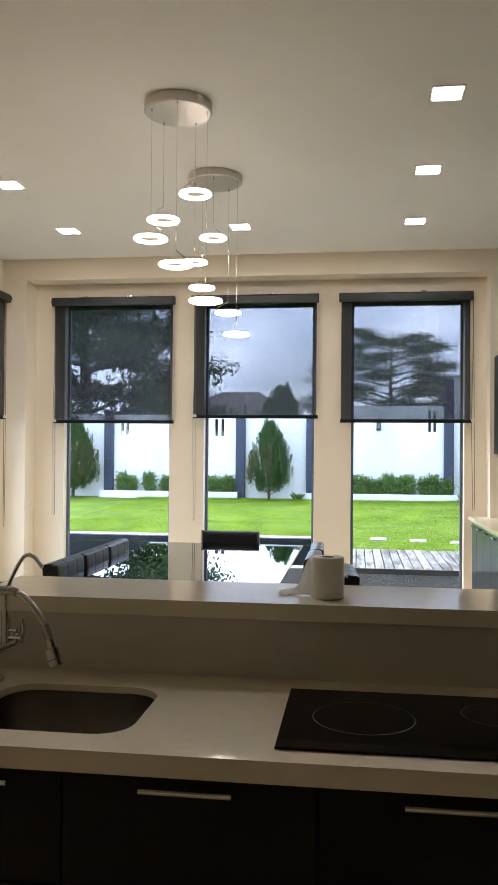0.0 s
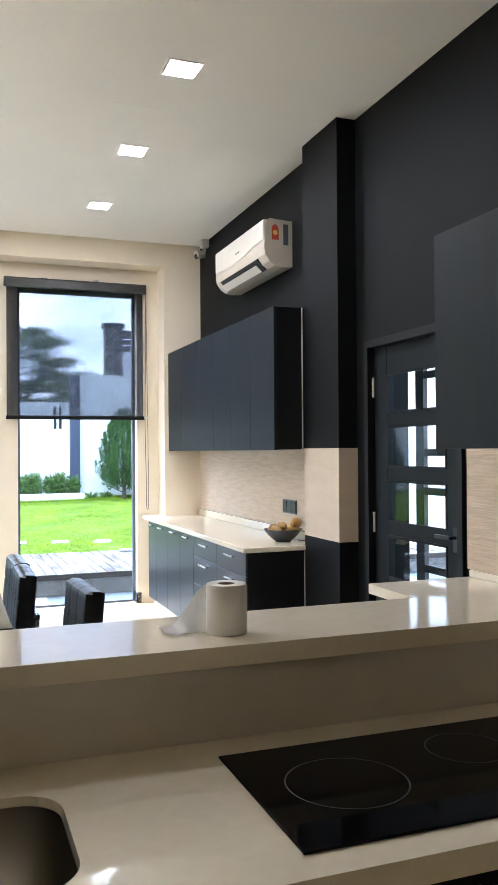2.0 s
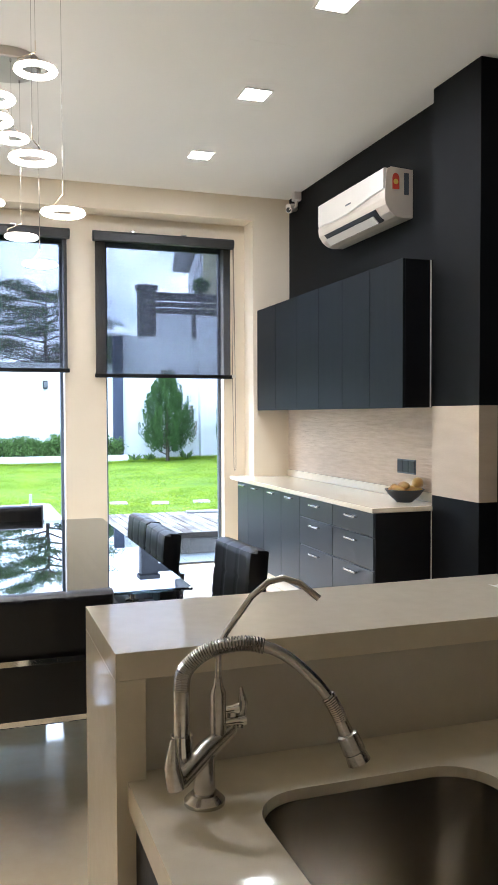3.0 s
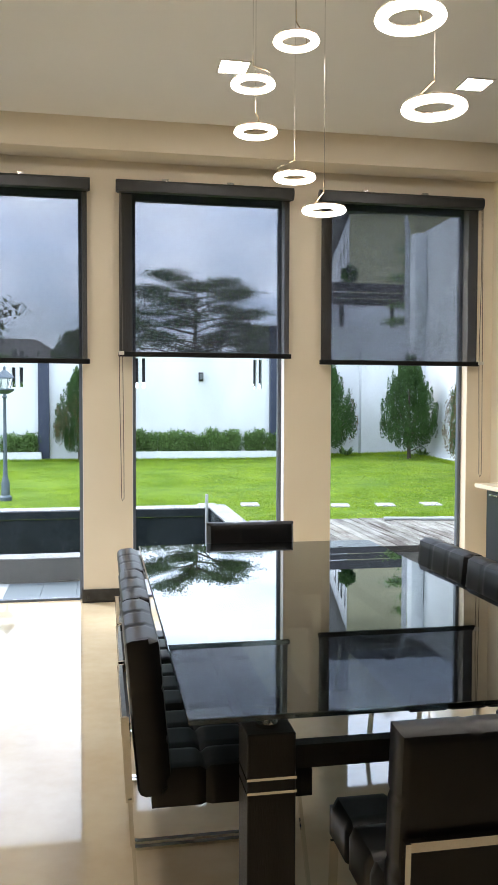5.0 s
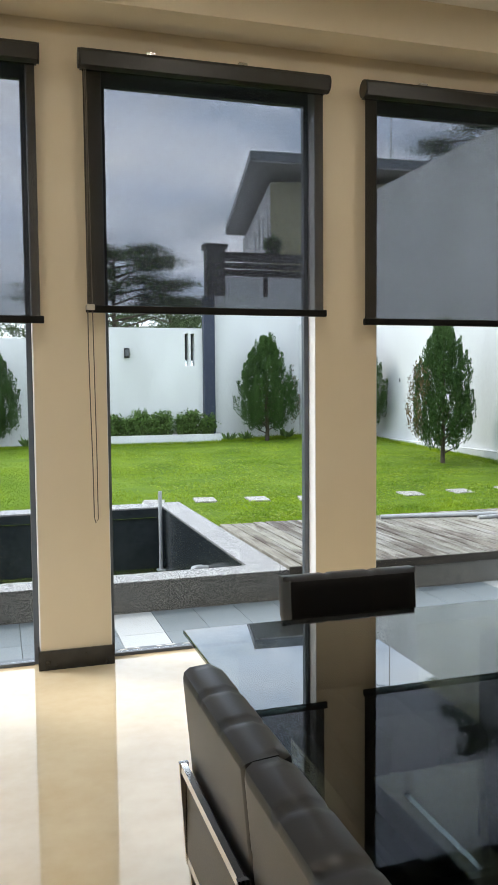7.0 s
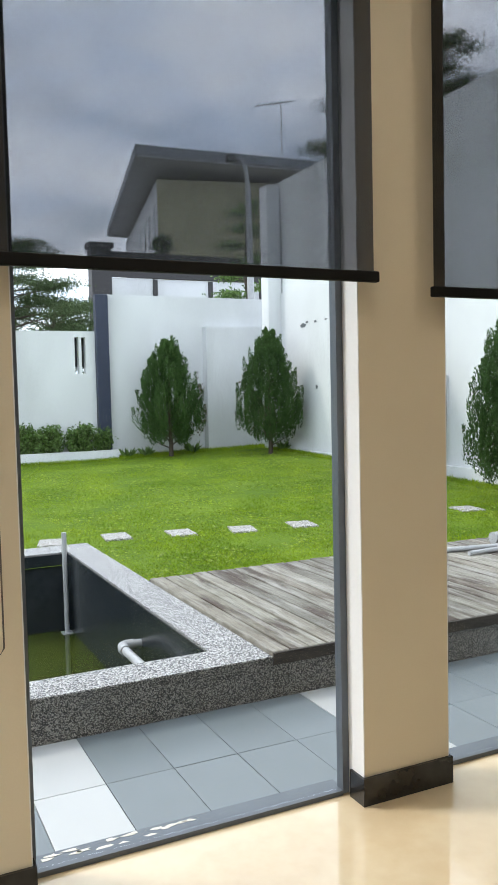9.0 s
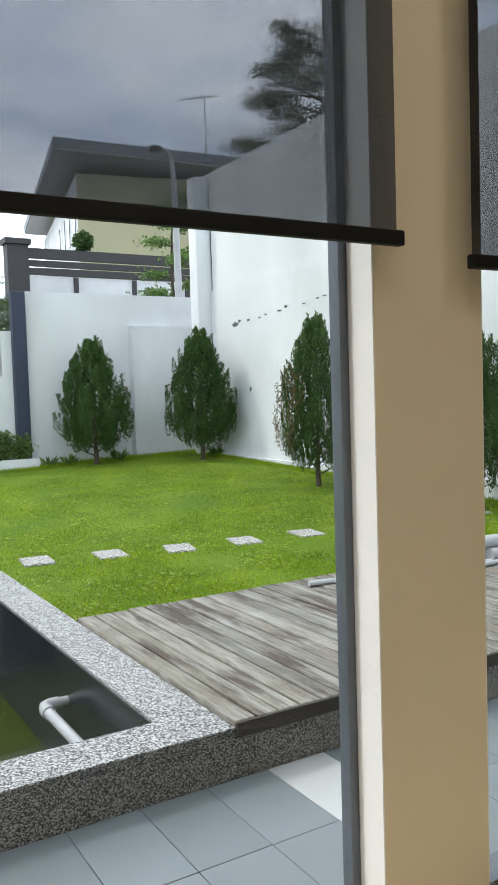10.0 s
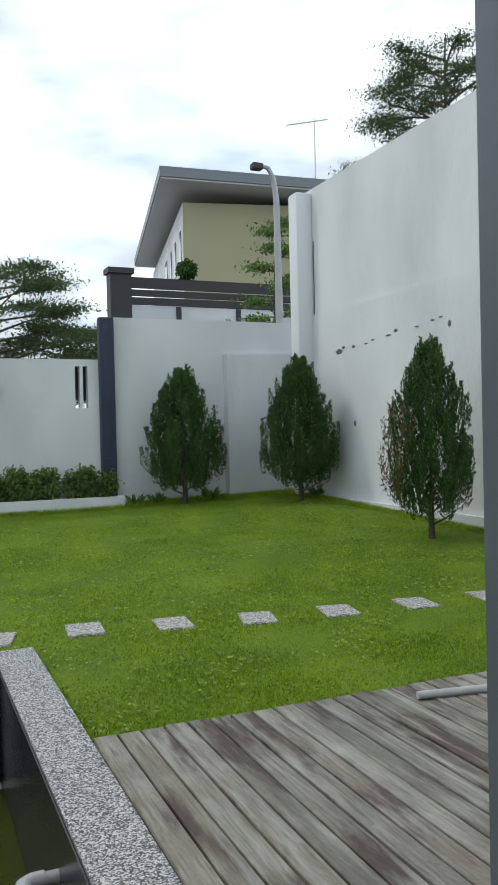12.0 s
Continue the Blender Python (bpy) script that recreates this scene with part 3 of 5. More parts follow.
solid("cabinet_end_trim", boxes((2.681, -3.1385, 0.0, 2.687, -3.1345, 0.864)), PLASTIC, "thin pale edge strip on the base end panel", "trim", "cabinet edge strips")
for a, b in ((-5.53, -5.06), (-6.05, -5.53), (-6.55, -6.05), (-7.05, -6.55), (-7.6, -7.05)):
    e = thing("wall_cabinet", "handleless charcoal wall cabinet over the kitchen counter", "cabinet", (0, 0, 0), "kitchen wall cabinets")
    part("body", boxes((2.50, a + 0.001, 1.556, XR - 0.002, b - 0.001, 2.52)), BLACK_SIDE, e)
    part("door", rbox(2.48, a + 0.0015, 1.552, 2.498, b - 0.0015, 2.522, 0.0015, 1), BLACK_LAM, e, "charcoal laminate door")

# ---- glazed side door with security grille behind ----
dj = tagged(thing("door_frame_1", "black painted door frame", "door frame"), kind="structure")
part("jamb", boxes((2.80, DOOR_B - 0.045, 0, 2.905, DOOR_B, DOOR_H), (2.80, DOOR_A, 0, 2.905, DOOR_A + 0.045, DOOR_H), (2.80, DOOR_A + 0.045, DOOR_H - 0.045, 2.905, DOOR_B - 0.045, DOOR_H)), BLACK_SIDE, dj)
door = tagged(thing("door_1", "black door with horizontal glass panes, closed", "door"), kind="structure")
ya, yb = DOOR_A + 0.048, DOOR_B - 0.048
stile, rails = 0.15, [(0.008, 0.14), (0.39, 0.47), (0.715, 0.79), (1.045, 1.12), (1.37, 1.445), (1.69, 1.765), (2.0, 2.165)]
part("stile", rbox(2.845, ya, 0.008, 2.89, ya + stile, 2.165, 0.003), BLACK_LAM, door)
part("stile", rbox(2.845, yb - stile, 0.008, 2.89, yb, 2.165, 0.003), BLACK_LAM, door)
for z0, z1 in rails:
    part("rail", rbox(2.847, ya + stile, z0, 2.888, yb - stile, z1, 0.003), BLACK_LAM, door)
for (q, z0), (z1, r) in zip(rails, rails[1:]):
    p = part("pane", boxes((2.865, ya + stile - 0.01, z0 - 0.01, 2.871, yb - stile + 0.01, z1 + 0.01)), GLASS, door, "clear glass")
    p.visible_shadow = False
    part("bead", boxes((2.842, ya + stile, z0, 2.85, yb - stile, z0 + 0.012), (2.842, ya + stile, z1 - 0.012, 2.85, yb - stile, z1), (2.842, ya + stile, z0 + 0.012, 2.85, ya + stile + 0.012, z1 - 0.012), (2.842, yb - stile - 0.012, z0 + 0.012, 2.85, yb - stile, z1 - 0.012)), BLACK_SIDE, door)
hp = part("handle_plate", rbox(2.836, ya + 0.04, 1.02, 2.845, ya + 0.085, 1.15, 0.002), PLASTIC_DK, door, "dark metal handle plate")
part("lever", rbox(2.79, ya + 0.05, 1.085, 2.81, ya + 0.19, 1.105, 0.004), PLASTIC_DK, hp, "dark lever handle")
part("spindle", bar((2.81, ya + 0.062, 1.095), (2.84, ya + 0.062, 1.095), 0.009), PLASTIC_DK, hp)
for z in (0.25, 1.05, 1.87):
    part("hinge", bar((2.838, yb + 0.002, z), (2.838, yb + 0.002, z + 0.12), 0.008, 8), PLASTIC, door, "pale hinge")
# shade on the outer reveal is put into its charcoal colour
structure("door_reveal", boxes((2.907, DOOR_B - 0.02, 0.0, 3.10, DOOR_B, DOOR_H), (2.907, DOOR_A, 0.0, 3.10, DOOR_A + 0.02, DOOR_H)), BLACK_WALL, "reveal outside the door, coloured dark for its shade", "reveal")
gr = thing("security_grille", "dark steel security grille behind the door", "grille")
part("grille_frame", boxes((3.11, DOOR_A, 0.0, 3.14, DOOR_A + 0.04, 2.3), (3.11, -3.965, 0.0, 3.14, -3.875, 2.3)), DARK_RAIL, gr)
for k in range(9):
    z = 0.10 + 0.235 * k
    part("grille_bar", boxes((3.115, DOOR_A + 0.04, z, 3.135, -3.965, z + 0.045)), DARK_RAIL, gr)

# ---- kitchen island with raised bar ----
island = thing("bar_counter", "raised cream quartz breakfast bar with a waterfall end", "bar counter")
part("bar_top", rbox(-0.007, -6.54, 1.0737, 2.79, -6.185, 1.12, 0.0012), QUARTZ, island)
part("waterfall_end", rbox(-0.007, -6.54, 0.0, 0.043, -6.185, 1.0735, 0.0008), QUARTZ, island, "cream quartz end panel")
part("back_panel", boxes((0.0435, -6.505, 0.0, 2.79, -6.48, 1.0735)), PANEL, island, "beige splash panel")
part("dining_side_panel", boxes((0.0435, -6.24, 0.0, 2.79, -6.22, 1.0735)), BLACK_SIDE, island, "black panel")

wt = bmesh.new()
SX0, SX1, SY0, SY1 = 0.18, 0.595, -7.02, -6.655
outer = [(0.012, -7.12), (2.79, -7.12), (2.79, -6.508), (0.012, -6.508)]
hole = rounded(SX0, SY0, SX1, SY1, 0.085, 8)
loops = []
for ring in (outer, hole):
    vs = [wt.verts.new((x, y, 0.905)) for x, y in ring]
    loops.append(vs)
    for k in range(len(vs)):
        wt.edges.new((vs[k], vs[(k + 1) % len(vs)]))
bmesh.ops.triangle_fill(wt, use_beauty=True, edges=wt.edges[:], normal=(0, 0, 1))
ext = bmesh.ops.extrude_face_region(wt, geom=wt.faces[:])
for v in ext["geom"]:
    if isinstance(v, bmesh.types.BMVert):
        v.co.z = 0.858
bmesh.ops.recalc_face_normals(wt, faces=wt.faces)
solid("island_worktop", wt, QUARTZ, "cream quartz worktop with an undermount sink cut-out", "worktop")

sink = thing("sink", "stainless steel undermount sink bowl", "sink")
sk = bmesh.new()
prof = [(0.009, 0.888), (0.012, 0.70), (0.02, 0.672), (0.05, 0.662)]
prev = None
for inset, z in prof:
    ring = [sk.verts.new((x, y, z)) for x, y in rounded(SX0 - 0.006 + inset, SY0 - 0.006 + inset, SX1 + 0.006 - inset, SY1 + 0.006 - inset, 0.088 - inset * 0.6, 8)]
    if prev:
        for k in range(len(ring)):
            sk.faces.new((prev[k], prev[(k + 1) % len(ring)], ring[(k + 1) % len(ring)], ring[k]))
    prev = ring
sk.faces.new(prev)
part("bowl", sk, SINK_STEEL, sink, "satin steel bowl", True)
part("drain", lathe([(0.0, 0.004), (0.03, 0.004), (0.042, 0.006), (0.046, 0.0)], 24, (0.37, -6.86, 0.663)), CHROME, sink, "round strainer", True)

hob = thing("induction_hob", "black glass two-ring hob set in the worktop", "hob")
part("glass_plate", rbox(0.930, -7.052, 0.9055, 1.655, -6.613, 0.911, 0.002), HOB, hob)
for cx, cy, r in ((1.12, -6.83, 0.118), (1.44, -6.76, 0.085)):
    part("ring_mark", lathe([(r, 0.0), (r + 0.003, 0.0), (r + 0.003, 0.0004), (r, 0.0004), (r, 0.0)], 64, (cx, cy, 0.9112)), HOBMARK, hob, "thin grey ring")

for a, b in ((0.05, 0.474), (0.474, 1.024), (1.024, 1.574), (1.574, 2.124), (2.124, 2.79)):
    e = thing("island_cabinet", "black island cabinet with a steel bar handle", "cabinet", (0, 0, 0), "island cabinets")
    part("body", boxes((a + 0.001, -7.06, 0.1, b - 0.001, -6.51, 0.655)), BLACK_SIDE, e)
    part("plinth", boxes((a, -7.0, 0.0, b, -6.98, 0.1)), BLACK_SIDE, e)
    for z0, z1 in ((0.60, 0.845), (0.105, 0.595)):
        d = part("drawer", rbox(a + 0.002, -7.082, z0, b - 0.002, -7.062, z1, 0.002, 1), BLACK_SIDE, e, "black laminate drawer front")
        bow_handle(d, ((a + b) / 2, -7.082, z1 - 0.022), (1, 0, 0), 0.197, 0.006, 0.03, (0, -1, 0))
solid("island_side_panel", boxes((0.025, -7.08, 0.0, 0.047, -6.51, 0.85)), BLACK_SIDE, "black end panel of the island", "panel")

# worktop along the kitchen wall, running behind the bar
solid("kitchen_worktop", prism([(1.76, -6.175), (1.76, -5.28), (2.24, -5.28), (2.24, -4.86), (2.815, -4.86), (2.815, -8.6), (2.80, -8.6), (2.80, -6.175)], 0.88, 0.925), QUARTZ, "cream quartz worktop along the kitchen wall", "worktop")
solid("kitchen_upstand", rbox(2.795, -8.6, 0.9255, 2.8145, -4.862, 0.96, 0.002), QUARTZ, "cream quartz upstand along the kitchen wall", "upstand")
solid("kitchen_base_unit", boxes((1.80, -6.17, 0.0, 2.80, -5.32, 0.878), (2.27, -5.32, 0.0, 2.80, -4.88, 0.878)), BLACK_SIDE, "black base units under the kitchen worktop", "cabinet")

# ---- ceiling lamps ----
def downlight(x, y):
    e = thing("downlight", "square recessed LED downlight, switched on", "downlight", (x, y, CZ), "ceiling downlights")
    part("trim", boxes((-0.1, -0.1, -0.006, 0.1, -0.088, 0), (-0.1, 0.088, -0.006, 0.1, 0.1, 0), (-0.1, -0.088, -0.006, -0.088, 0.088, 0), (0.088, -0.088, -0.006, 0.1, 0.088, 0)), PLASTIC, e, "thin white trim")
    part("diffuser", boxes((-0.08, -0.08, -0.004, 0.08, 0.08, -0.001)), DOWN, e, "glowing panel")


for x in (1.606, -1.64):
    for y in (-1.345, -2.68, -3.965):
        downlight(x, y)
for x, y in ((-0.03, -5.27), (0.01, -1.32)):
    downlight(x, y)

RINGS = [[(0.096, -3.846, 3.135), (-0.099, -3.875, 2.970), (-0.122, -4.086, 2.800), (0.052, -4.176, 2.622), (0.198, -4.007, 2.440)],
         [(0.035, -2.872, 3.121), (-0.132, -2.733, 2.977), (-0.096, -2.613, 2.807), (0.102, -2.571, 2.618), (0.197, -2.755, 2.424)]]
for (cx, cy), rings in zip(((0.015, -3.99), (0.015, -2.70)), RINGS):
    e = thing("pendant_lamp", "cluster pendant of five glowing LED rings under a round ceiling plate", "pendant lamp", (cx, cy, CZ), "pendants over the table")
    part("canopy", lathe([(0, 0), (0.205, 0), (0.205, -0.052), (0.195, -0.06), (0, -0.06)], 48), CANOPY, e, "satin round ceiling plate", True)
    for k, (x, y, z) in enumerate(rings):
        p = Vector((x - cx, y - cy, z - CZ))
        oval = [(0.083 + 0.0185 * math.cos(q * math.tau / 14), 0.0105 * math.sin(q * math.tau / 14)) for q in range(15)]
        ring = part("ring", lathe(oval, 44, p), LED, e, "glowing ring", True)
        part("ring_cap", lathe([(0.068, 0.0095), (0.098, 0.0095), (0.098, 0.014), (0.068, 0.014), (0.068, 0.0095)], 40, p), CANOPY, ring, "pale metal rim", True)
        a = math.atan2(p.y, p.x)
        hook, top = p + Vector((0.083 * math.cos(a + 2.2), 0.083 * math.sin(a + 2.2), 0.013)), Vector((p.x, p.y, 0))
        part("wire", tube(bmesh.new(), [hook, hook + Vector((0, 0, 0.03)), Vector((p.x, p.y, p.z + 0.085)), Vector((p.x, p.y, p.z + 0.14))], 0.0025, 6), BRASS_WIRE, ring, "bent champagne rod")
        part("cable", bar((p.x, p.y, p.z + 0.14), (p.x, p.y, -0.06), 0.0014, 5), STEEL, e, "thin cable")
        part("cable_grip", bar((p.x, p.y, -0.075), (p.x, p.y, -0.06), 0.006, 8), STEEL, e)

# ---- kitchen things ----
tap = thing("kitchen_tap", "brushed steel kitchen tap with a spring hose and a filter spout", "tap", (0.112, -6.65, 0.905))
part("base_flange", lathe([(0, 0), (0.032, 0), (0.032, 0.006), (0.022, 0.016), (0, 0.016)], 28), STEEL, tap, "", True)
part("stem", bar((0, 0, 0.01), (0, 0, 0.075), 0.017, 20), STEEL, tap, "", True)
part("body", tube(bmesh.new(), [(-0.048, -0.035, 0.058), (0.0, 0.0, 0.08), (0.05, 0.03, 0.098), (0.058, 0.036, 0.125)], [0.015, 0.016, 0.014, 0.013], 18), STEEL, tap, "slanting valve body", True)
part("side_lever", tube(bmesh.new(), [(-0.055, -0.04, 0.05), (-0.062, -0.045, 0.085), (-0.060, -0.045, 0.125)], [0.014, 0.012, 0.004], 14), STEEL, tap, "tapered lever", True)
riser = part("riser", bar((-0.038, -0.008, 0.07), (-0.038, -0.008, 0.185), 0.0125, 18), STEEL, tap, "upright tube", True)
part("collar", lathe([(0.0, 0), (0.0165, 0), (0.0165, 0.03), (0.0, 0.03)], 22, (-0.038, -0.008, 0.085)), CHROME, riser, "", True)
knots = [Vector(p) for p in ((-0.038, -0.008, 0.15), (-0.038, -0.008, 0.185), (-0.032, -0.010, 0.216), (0.002, -0.018, 0.244), (0.06, -0.03, 0.253), (0.11, -0.046, 0.238), (0.15, -0.062, 0.205), (0.178, -0.074, 0.17), (0.195, -0.083, 0.134), (0.2, -0.087, 0.11))]
arch = []
for k in range(25):
    u = 1 + k / 24 * 6.999
    i, w = int(u), u - int(u)
    p0, p1, p2, p3 = knots[i - 1], knots[i], knots[i + 1], knots[i + 2]
    arch.append(0.5 * (2 * p1 + (p2 - p0) * w + (2 * p0 - 5 * p1 + 4 * p2 - p3) * w * w + (3 * p1 - p0 - 3 * p2 + p3) * w ** 3))
part("hose", tube(bmesh.new(), arch, 0.0088, 14), STEEL, tap, "flexible steel hose", True)
sb = bmesh.new()
coil, turns = [], 44
for q in range(turns * 8 + 1):
    u = q / (turns * 8) * 12.0
    i = min(int(u), 23)
    p = arch[i].lerp(arch[i + 1], u - i)
    d = (arch[i + 1] - arch[i]).normalized()
    s1 = Vector((0.36, 0.93, 0)).normalized()
    s2 = d.cross(s1)
    a = q * math.tau / 8
    coil.append(p + (s1 * math.cos(a) + s2 * math.sin(a)) * 0.011)
part("spring", tube(sb, coil, 0.0021, 5), STEEL, tap, "coiled spring", True)
coil = []
for q in range(13 * 8 + 1):
    u = 20.4 + q / (13 * 8) * 3.59
    i = min(int(u), 23)
    p, d = arch[i].lerp(arch[i + 1], u - i), (arch[i + 1] - arch[i]).normalized()
    s2 = d.cross(s1)
    a = q * math.tau / 8
    coil.append(p + (s1 * math.cos(a) + s2 * math.sin(a)) * (0.0105 - 0.001 * q / 104))
part("spring", tube(bmesh.new(), coil, 0.0018, 5), STEEL, tap, "short coiled spring", True)
end, dn = arch[-1], (arch[-1] - arch[-2]).normalized()
part("spray_head", tube(bmesh.new(), [end, end + dn * 0.02, end + dn * 0.022, end + dn * 0.05, end + dn * 0.052, end + dn * 0.068], [0.0105, 0.0115, 0.0165, 0.018, 0.0165, 0.0185], 20), STEEL, tap, "spray head", True)
part("filter_body", tube(bmesh.new(), [(0.028, 0.018, 0.09), (0.028, 0.018, 0.165), (0.028, 0.018, 0.178), (0.028, 0.018, 0.19)], [0.013, 0.013, 0.008, 0.006], 18), STEEL, tap, "filter valve", True)
part("filter_spout", tube(bmesh.new(), [(0.028, 0.018, 0.18), (0.028, 0.015, 0.235), (0.04, 0.01, 0.262), (0.075, -0.01, 0.32), (0.098, -0.025, 0.345), (0.118, -0.038, 0.352), (0.14, -0.05, 0.345), (0.166, -0.065, 0.322)], 0.0052, 12), STEEL, tap, "thin filter spout", True)
for k, (dx, dz) in enumerate(((0.05, 0.135), (0.062, 0.115))):
    part("knob", tube(bmesh.new(), [(0.03, 0.018, dz), (dx, 0.02, dz), (dx + 0.012, 0.02, dz)], [0.006, 0.006, 0.009], 12), CHROME, tap, "", True)
part("small_lever", tube(bmesh.new(), [(0.068, 0.03, 0.10), (0.074, 0.03, 0.14), (0.07, 0.03, 0.165)], [0.007, 0.008, 0.003], 12), STEEL, tap, "", True)

roll = thing("paper_roll", "white kitchen paper roll standing on the bar, end trailing", "paper roll", (1.018, -6.412, 1.1205))
rp = [(0.021, 0.0), (0.0465, 0.0), (0.048, 0.004), (0.0485, 0.06), (0.048, 0.112), (0.0465, 0.116), (0.021, 0.116), (0.021, 0.0)]
part("paper", lathe(rp, 40), PAPER, roll, "wound soft paper", True)
part("core", lathe([(0.0185, 0.0), (0.021, 0.0), (0.021, 0.1155), (0.0185, 0.1155), (0.0185, 0.0)], 28), CARD, roll, "card core", True)
tb = bmesh.new()
rows = []
for k in range(13):
    u = k / 12
    x, y = -0.0475 - 0.095 * u, 0.012 - 0.01 * u + 0.004 * math.sin(5 * u)
    s = min(1, u / 0.62)
    s = s * s * (3 - 2 * s)
    rows.append([tb.verts.new((x + 0.004 * math.sin(7 * v + 3 * u) * u, y + 0.105 * v * s, 0.002 + 0.112 * v * (1 - s) + 0.004 * s * math.sin(3 * v + 8 * u) ** 2)) for v in (0, 0.33, 0.66, 1)])
for ra, rb in zip(rows, rows[1:]):
    for k in range(3):
        tb.faces.new((ra[k], rb[k], rb[k + 1], ra[k + 1]))
ext = bmesh.ops.solidify(tb, geom=tb.faces[:], thickness=0.0012)
part("loose_sheet", tb, PAPER, roll, "loose trailing sheet", True)

bowl = thing("fruit_bowl", "dark stone bowl heaped with ripe fruit on the worktop", "bowl", (2.64, -2.86, 0.9005))
part("bowl", lathe([(0.0, 0.0), (0.055, 0.0), (0.06, 0.006), (0.105, 0.045), (0.135, 0.085), (0.138, 0.09), (0.133, 0.09), (0.10, 0.05), (0.055, 0.014), (0, 0.012)], 40), BOWL, bowl, "dark glazed bowl", True)
for name, x, y, z, a, s in (("mango", -0.06, 0.0, 0.085, 20, 1), ("mango", 0.0, 0.06, 0.085, 100, 1), ("mango", 0.03, -0.05, 0.085, 60, 1.05), ("mango", -0.02, -0.03, 0.115, 0, 0.95), ("papaya", 0.085, -0.03, 0.13, -35, 1.3), ("mango", -0.05, 0.06, 0.095, 140, 0.9)):
    f = solid(name, lathe([(0, -0.06), (0.018, -0.055), (0.033, -0.03), (0.037, 0.0), (0.031, 0.03), (0.016, 0.052), (0, 0.06)], 18), FRUIT, "ripe orange-yellow fruit in the bowl", "fruit", "fruit in the bowl", True)
    f.matrix_basis = pose(2.64 + x, -2.86 + y, 0.9005 + z, 90, 25 if name == "papaya" else 5, a) @ Matrix.Diagonal((s * 0.85, s * 0.85, s * 1.2, 1))

sw = thing("triple_switch", "dark grey triple switch plate on the stone backsplash", "switch")
part("plate", rbox(2.801, -2.73, 1.075, 2.8085, -2.47, 1.18, 0.002), GREY_PL, sw)
for k in range(3):
    part("rocker", rbox(2.797, -2.722 + 0.085 * k, 1.085, 2.802, -2.647 + 0.085 * k, 1.17, 0.002), PLASTIC_DK, sw, "satin rocker")

# air conditioner
ac = thing("air_conditioner", "white wall-mounted split air conditioner with a red rating label", "air conditioner")
prof = [(2.818, 2.92), (2.818, 3.262), (2.64, 3.272), (2.615, 3.26), (2.604, 3.22), (2.592, 3.05), (2.60, 3.005), (2.635, 2.955), (2.68, 2.925), (2.73, 2.915)]
part("housing", prism(prof, -2.655, -1.495, "y"), AC_BEIGE, ac, "beige curved housing")
wave = [(-2.648 + 1.146 * k / 14, 3.085 + 0.028 * math.cos(math.pi * 1.5 * k / 14) * (1 - 0.4 * k / 14)) for k in range(15)]
front = prism([(-1.502, 3.262), (-2.648, 3.262)] + wave, 2.586, 2.612, "x")
bmesh.ops.bevel(front, geom=[q for q in front.edges if abs(q.verts[0].co.x - 2.586) < 1e-5 and abs(q.verts[1].co.x - 2.586) < 1e-5], offset=0.005, segments=2, affect="EDGES")
part("front_panel", front, PLASTIC, ac, "glossy white front panel with a wavy lower edge")
part("maker_mark", boxes((2.5845, -2.12, 3.135, 2.5862, -2.03, 3.147)), GREY_PL, ac, "small grey mark")
fl = part("outlet", prism([(2.601, 3.002), (2.672, 2.928), (2.664, 2.918), (2.590, 2.995)], -2.50, -1.62, "y"), PLASTIC_DK, ac, "dark air outlet")
part("flap", prism([(2.598, 2.958), (2.645, 2.915), (2.640, 2.909), (2.593, 2.953)], -2.47, -1.64, "y"), PLASTIC, ac, "tilted white flap")
part("rating_label", prism([(2.652, 3.115), (2.708, 3.115), (2.708, 3.19)] + [(2.68 + 0.028 * math.cos(radians(k * 20)), 3.19 + 0.04 * math.sin(radians(k * 20))) for k in range(1, 9)] + [(2.652, 3.19)], -2.6565, -2.655, "y"), RED, ac, "red rating label")
part("rating_badge", prism([(2.68 + 0.019 * math.cos(k * math.tau / 20), 3.168 + 0.019 * math.sin(k * math.tau / 20)) for k in range(20)], -2.6575, -2.6565, "y"), YELLOW, ac, "yellow badge")
part("side_slot", boxes((2.745, -2.657, 3.08, 2.785, -2.655, 3.235)), GREY_PL, ac, "grey data strip")
cc = thing("security_camera", "white bullet security camera in the ceiling corner", "camera")
part("mount", rbox(2.742, -0.60, 3.555, 2.816, -0.52, 3.636, 0.008), PLASTIC, cc, "white junction box")
part("arm", tube(bmesh.new(), [(2.78, -0.555, 3.56), (2.78, -0.55, 3.51), (2.755, -0.545, 3.488)], [0.02, 0.015, 0.015], 12), PLASTIC, cc, "ball-jointed arm", True)
barrel = part("barrel", tube(bmesh.new(), [(2.80, -0.49, 3.50), (2.79, -0.497, 3.498), (2.695, -0.575, 3.462), (2.69, -0.579, 3.46)], [0.02, 0.027, 0.029, 0.033], 20), PLASTIC, cc, "white barrel", True)
part("lens", tube(bmesh.new(), [(2.691, -0.578, 3.4604), (2.688, -0.581, 3.459)], 0.024, 20), PLASTIC_DK, barrel, "dark lens", True)
part("sun_hood", tube(bmesh.new(), [(2.77, -0.515, 3.516), (2.683, -0.585, 3.484)], [0.025, 0.03], 16), PLASTIC, barrel, "", True)

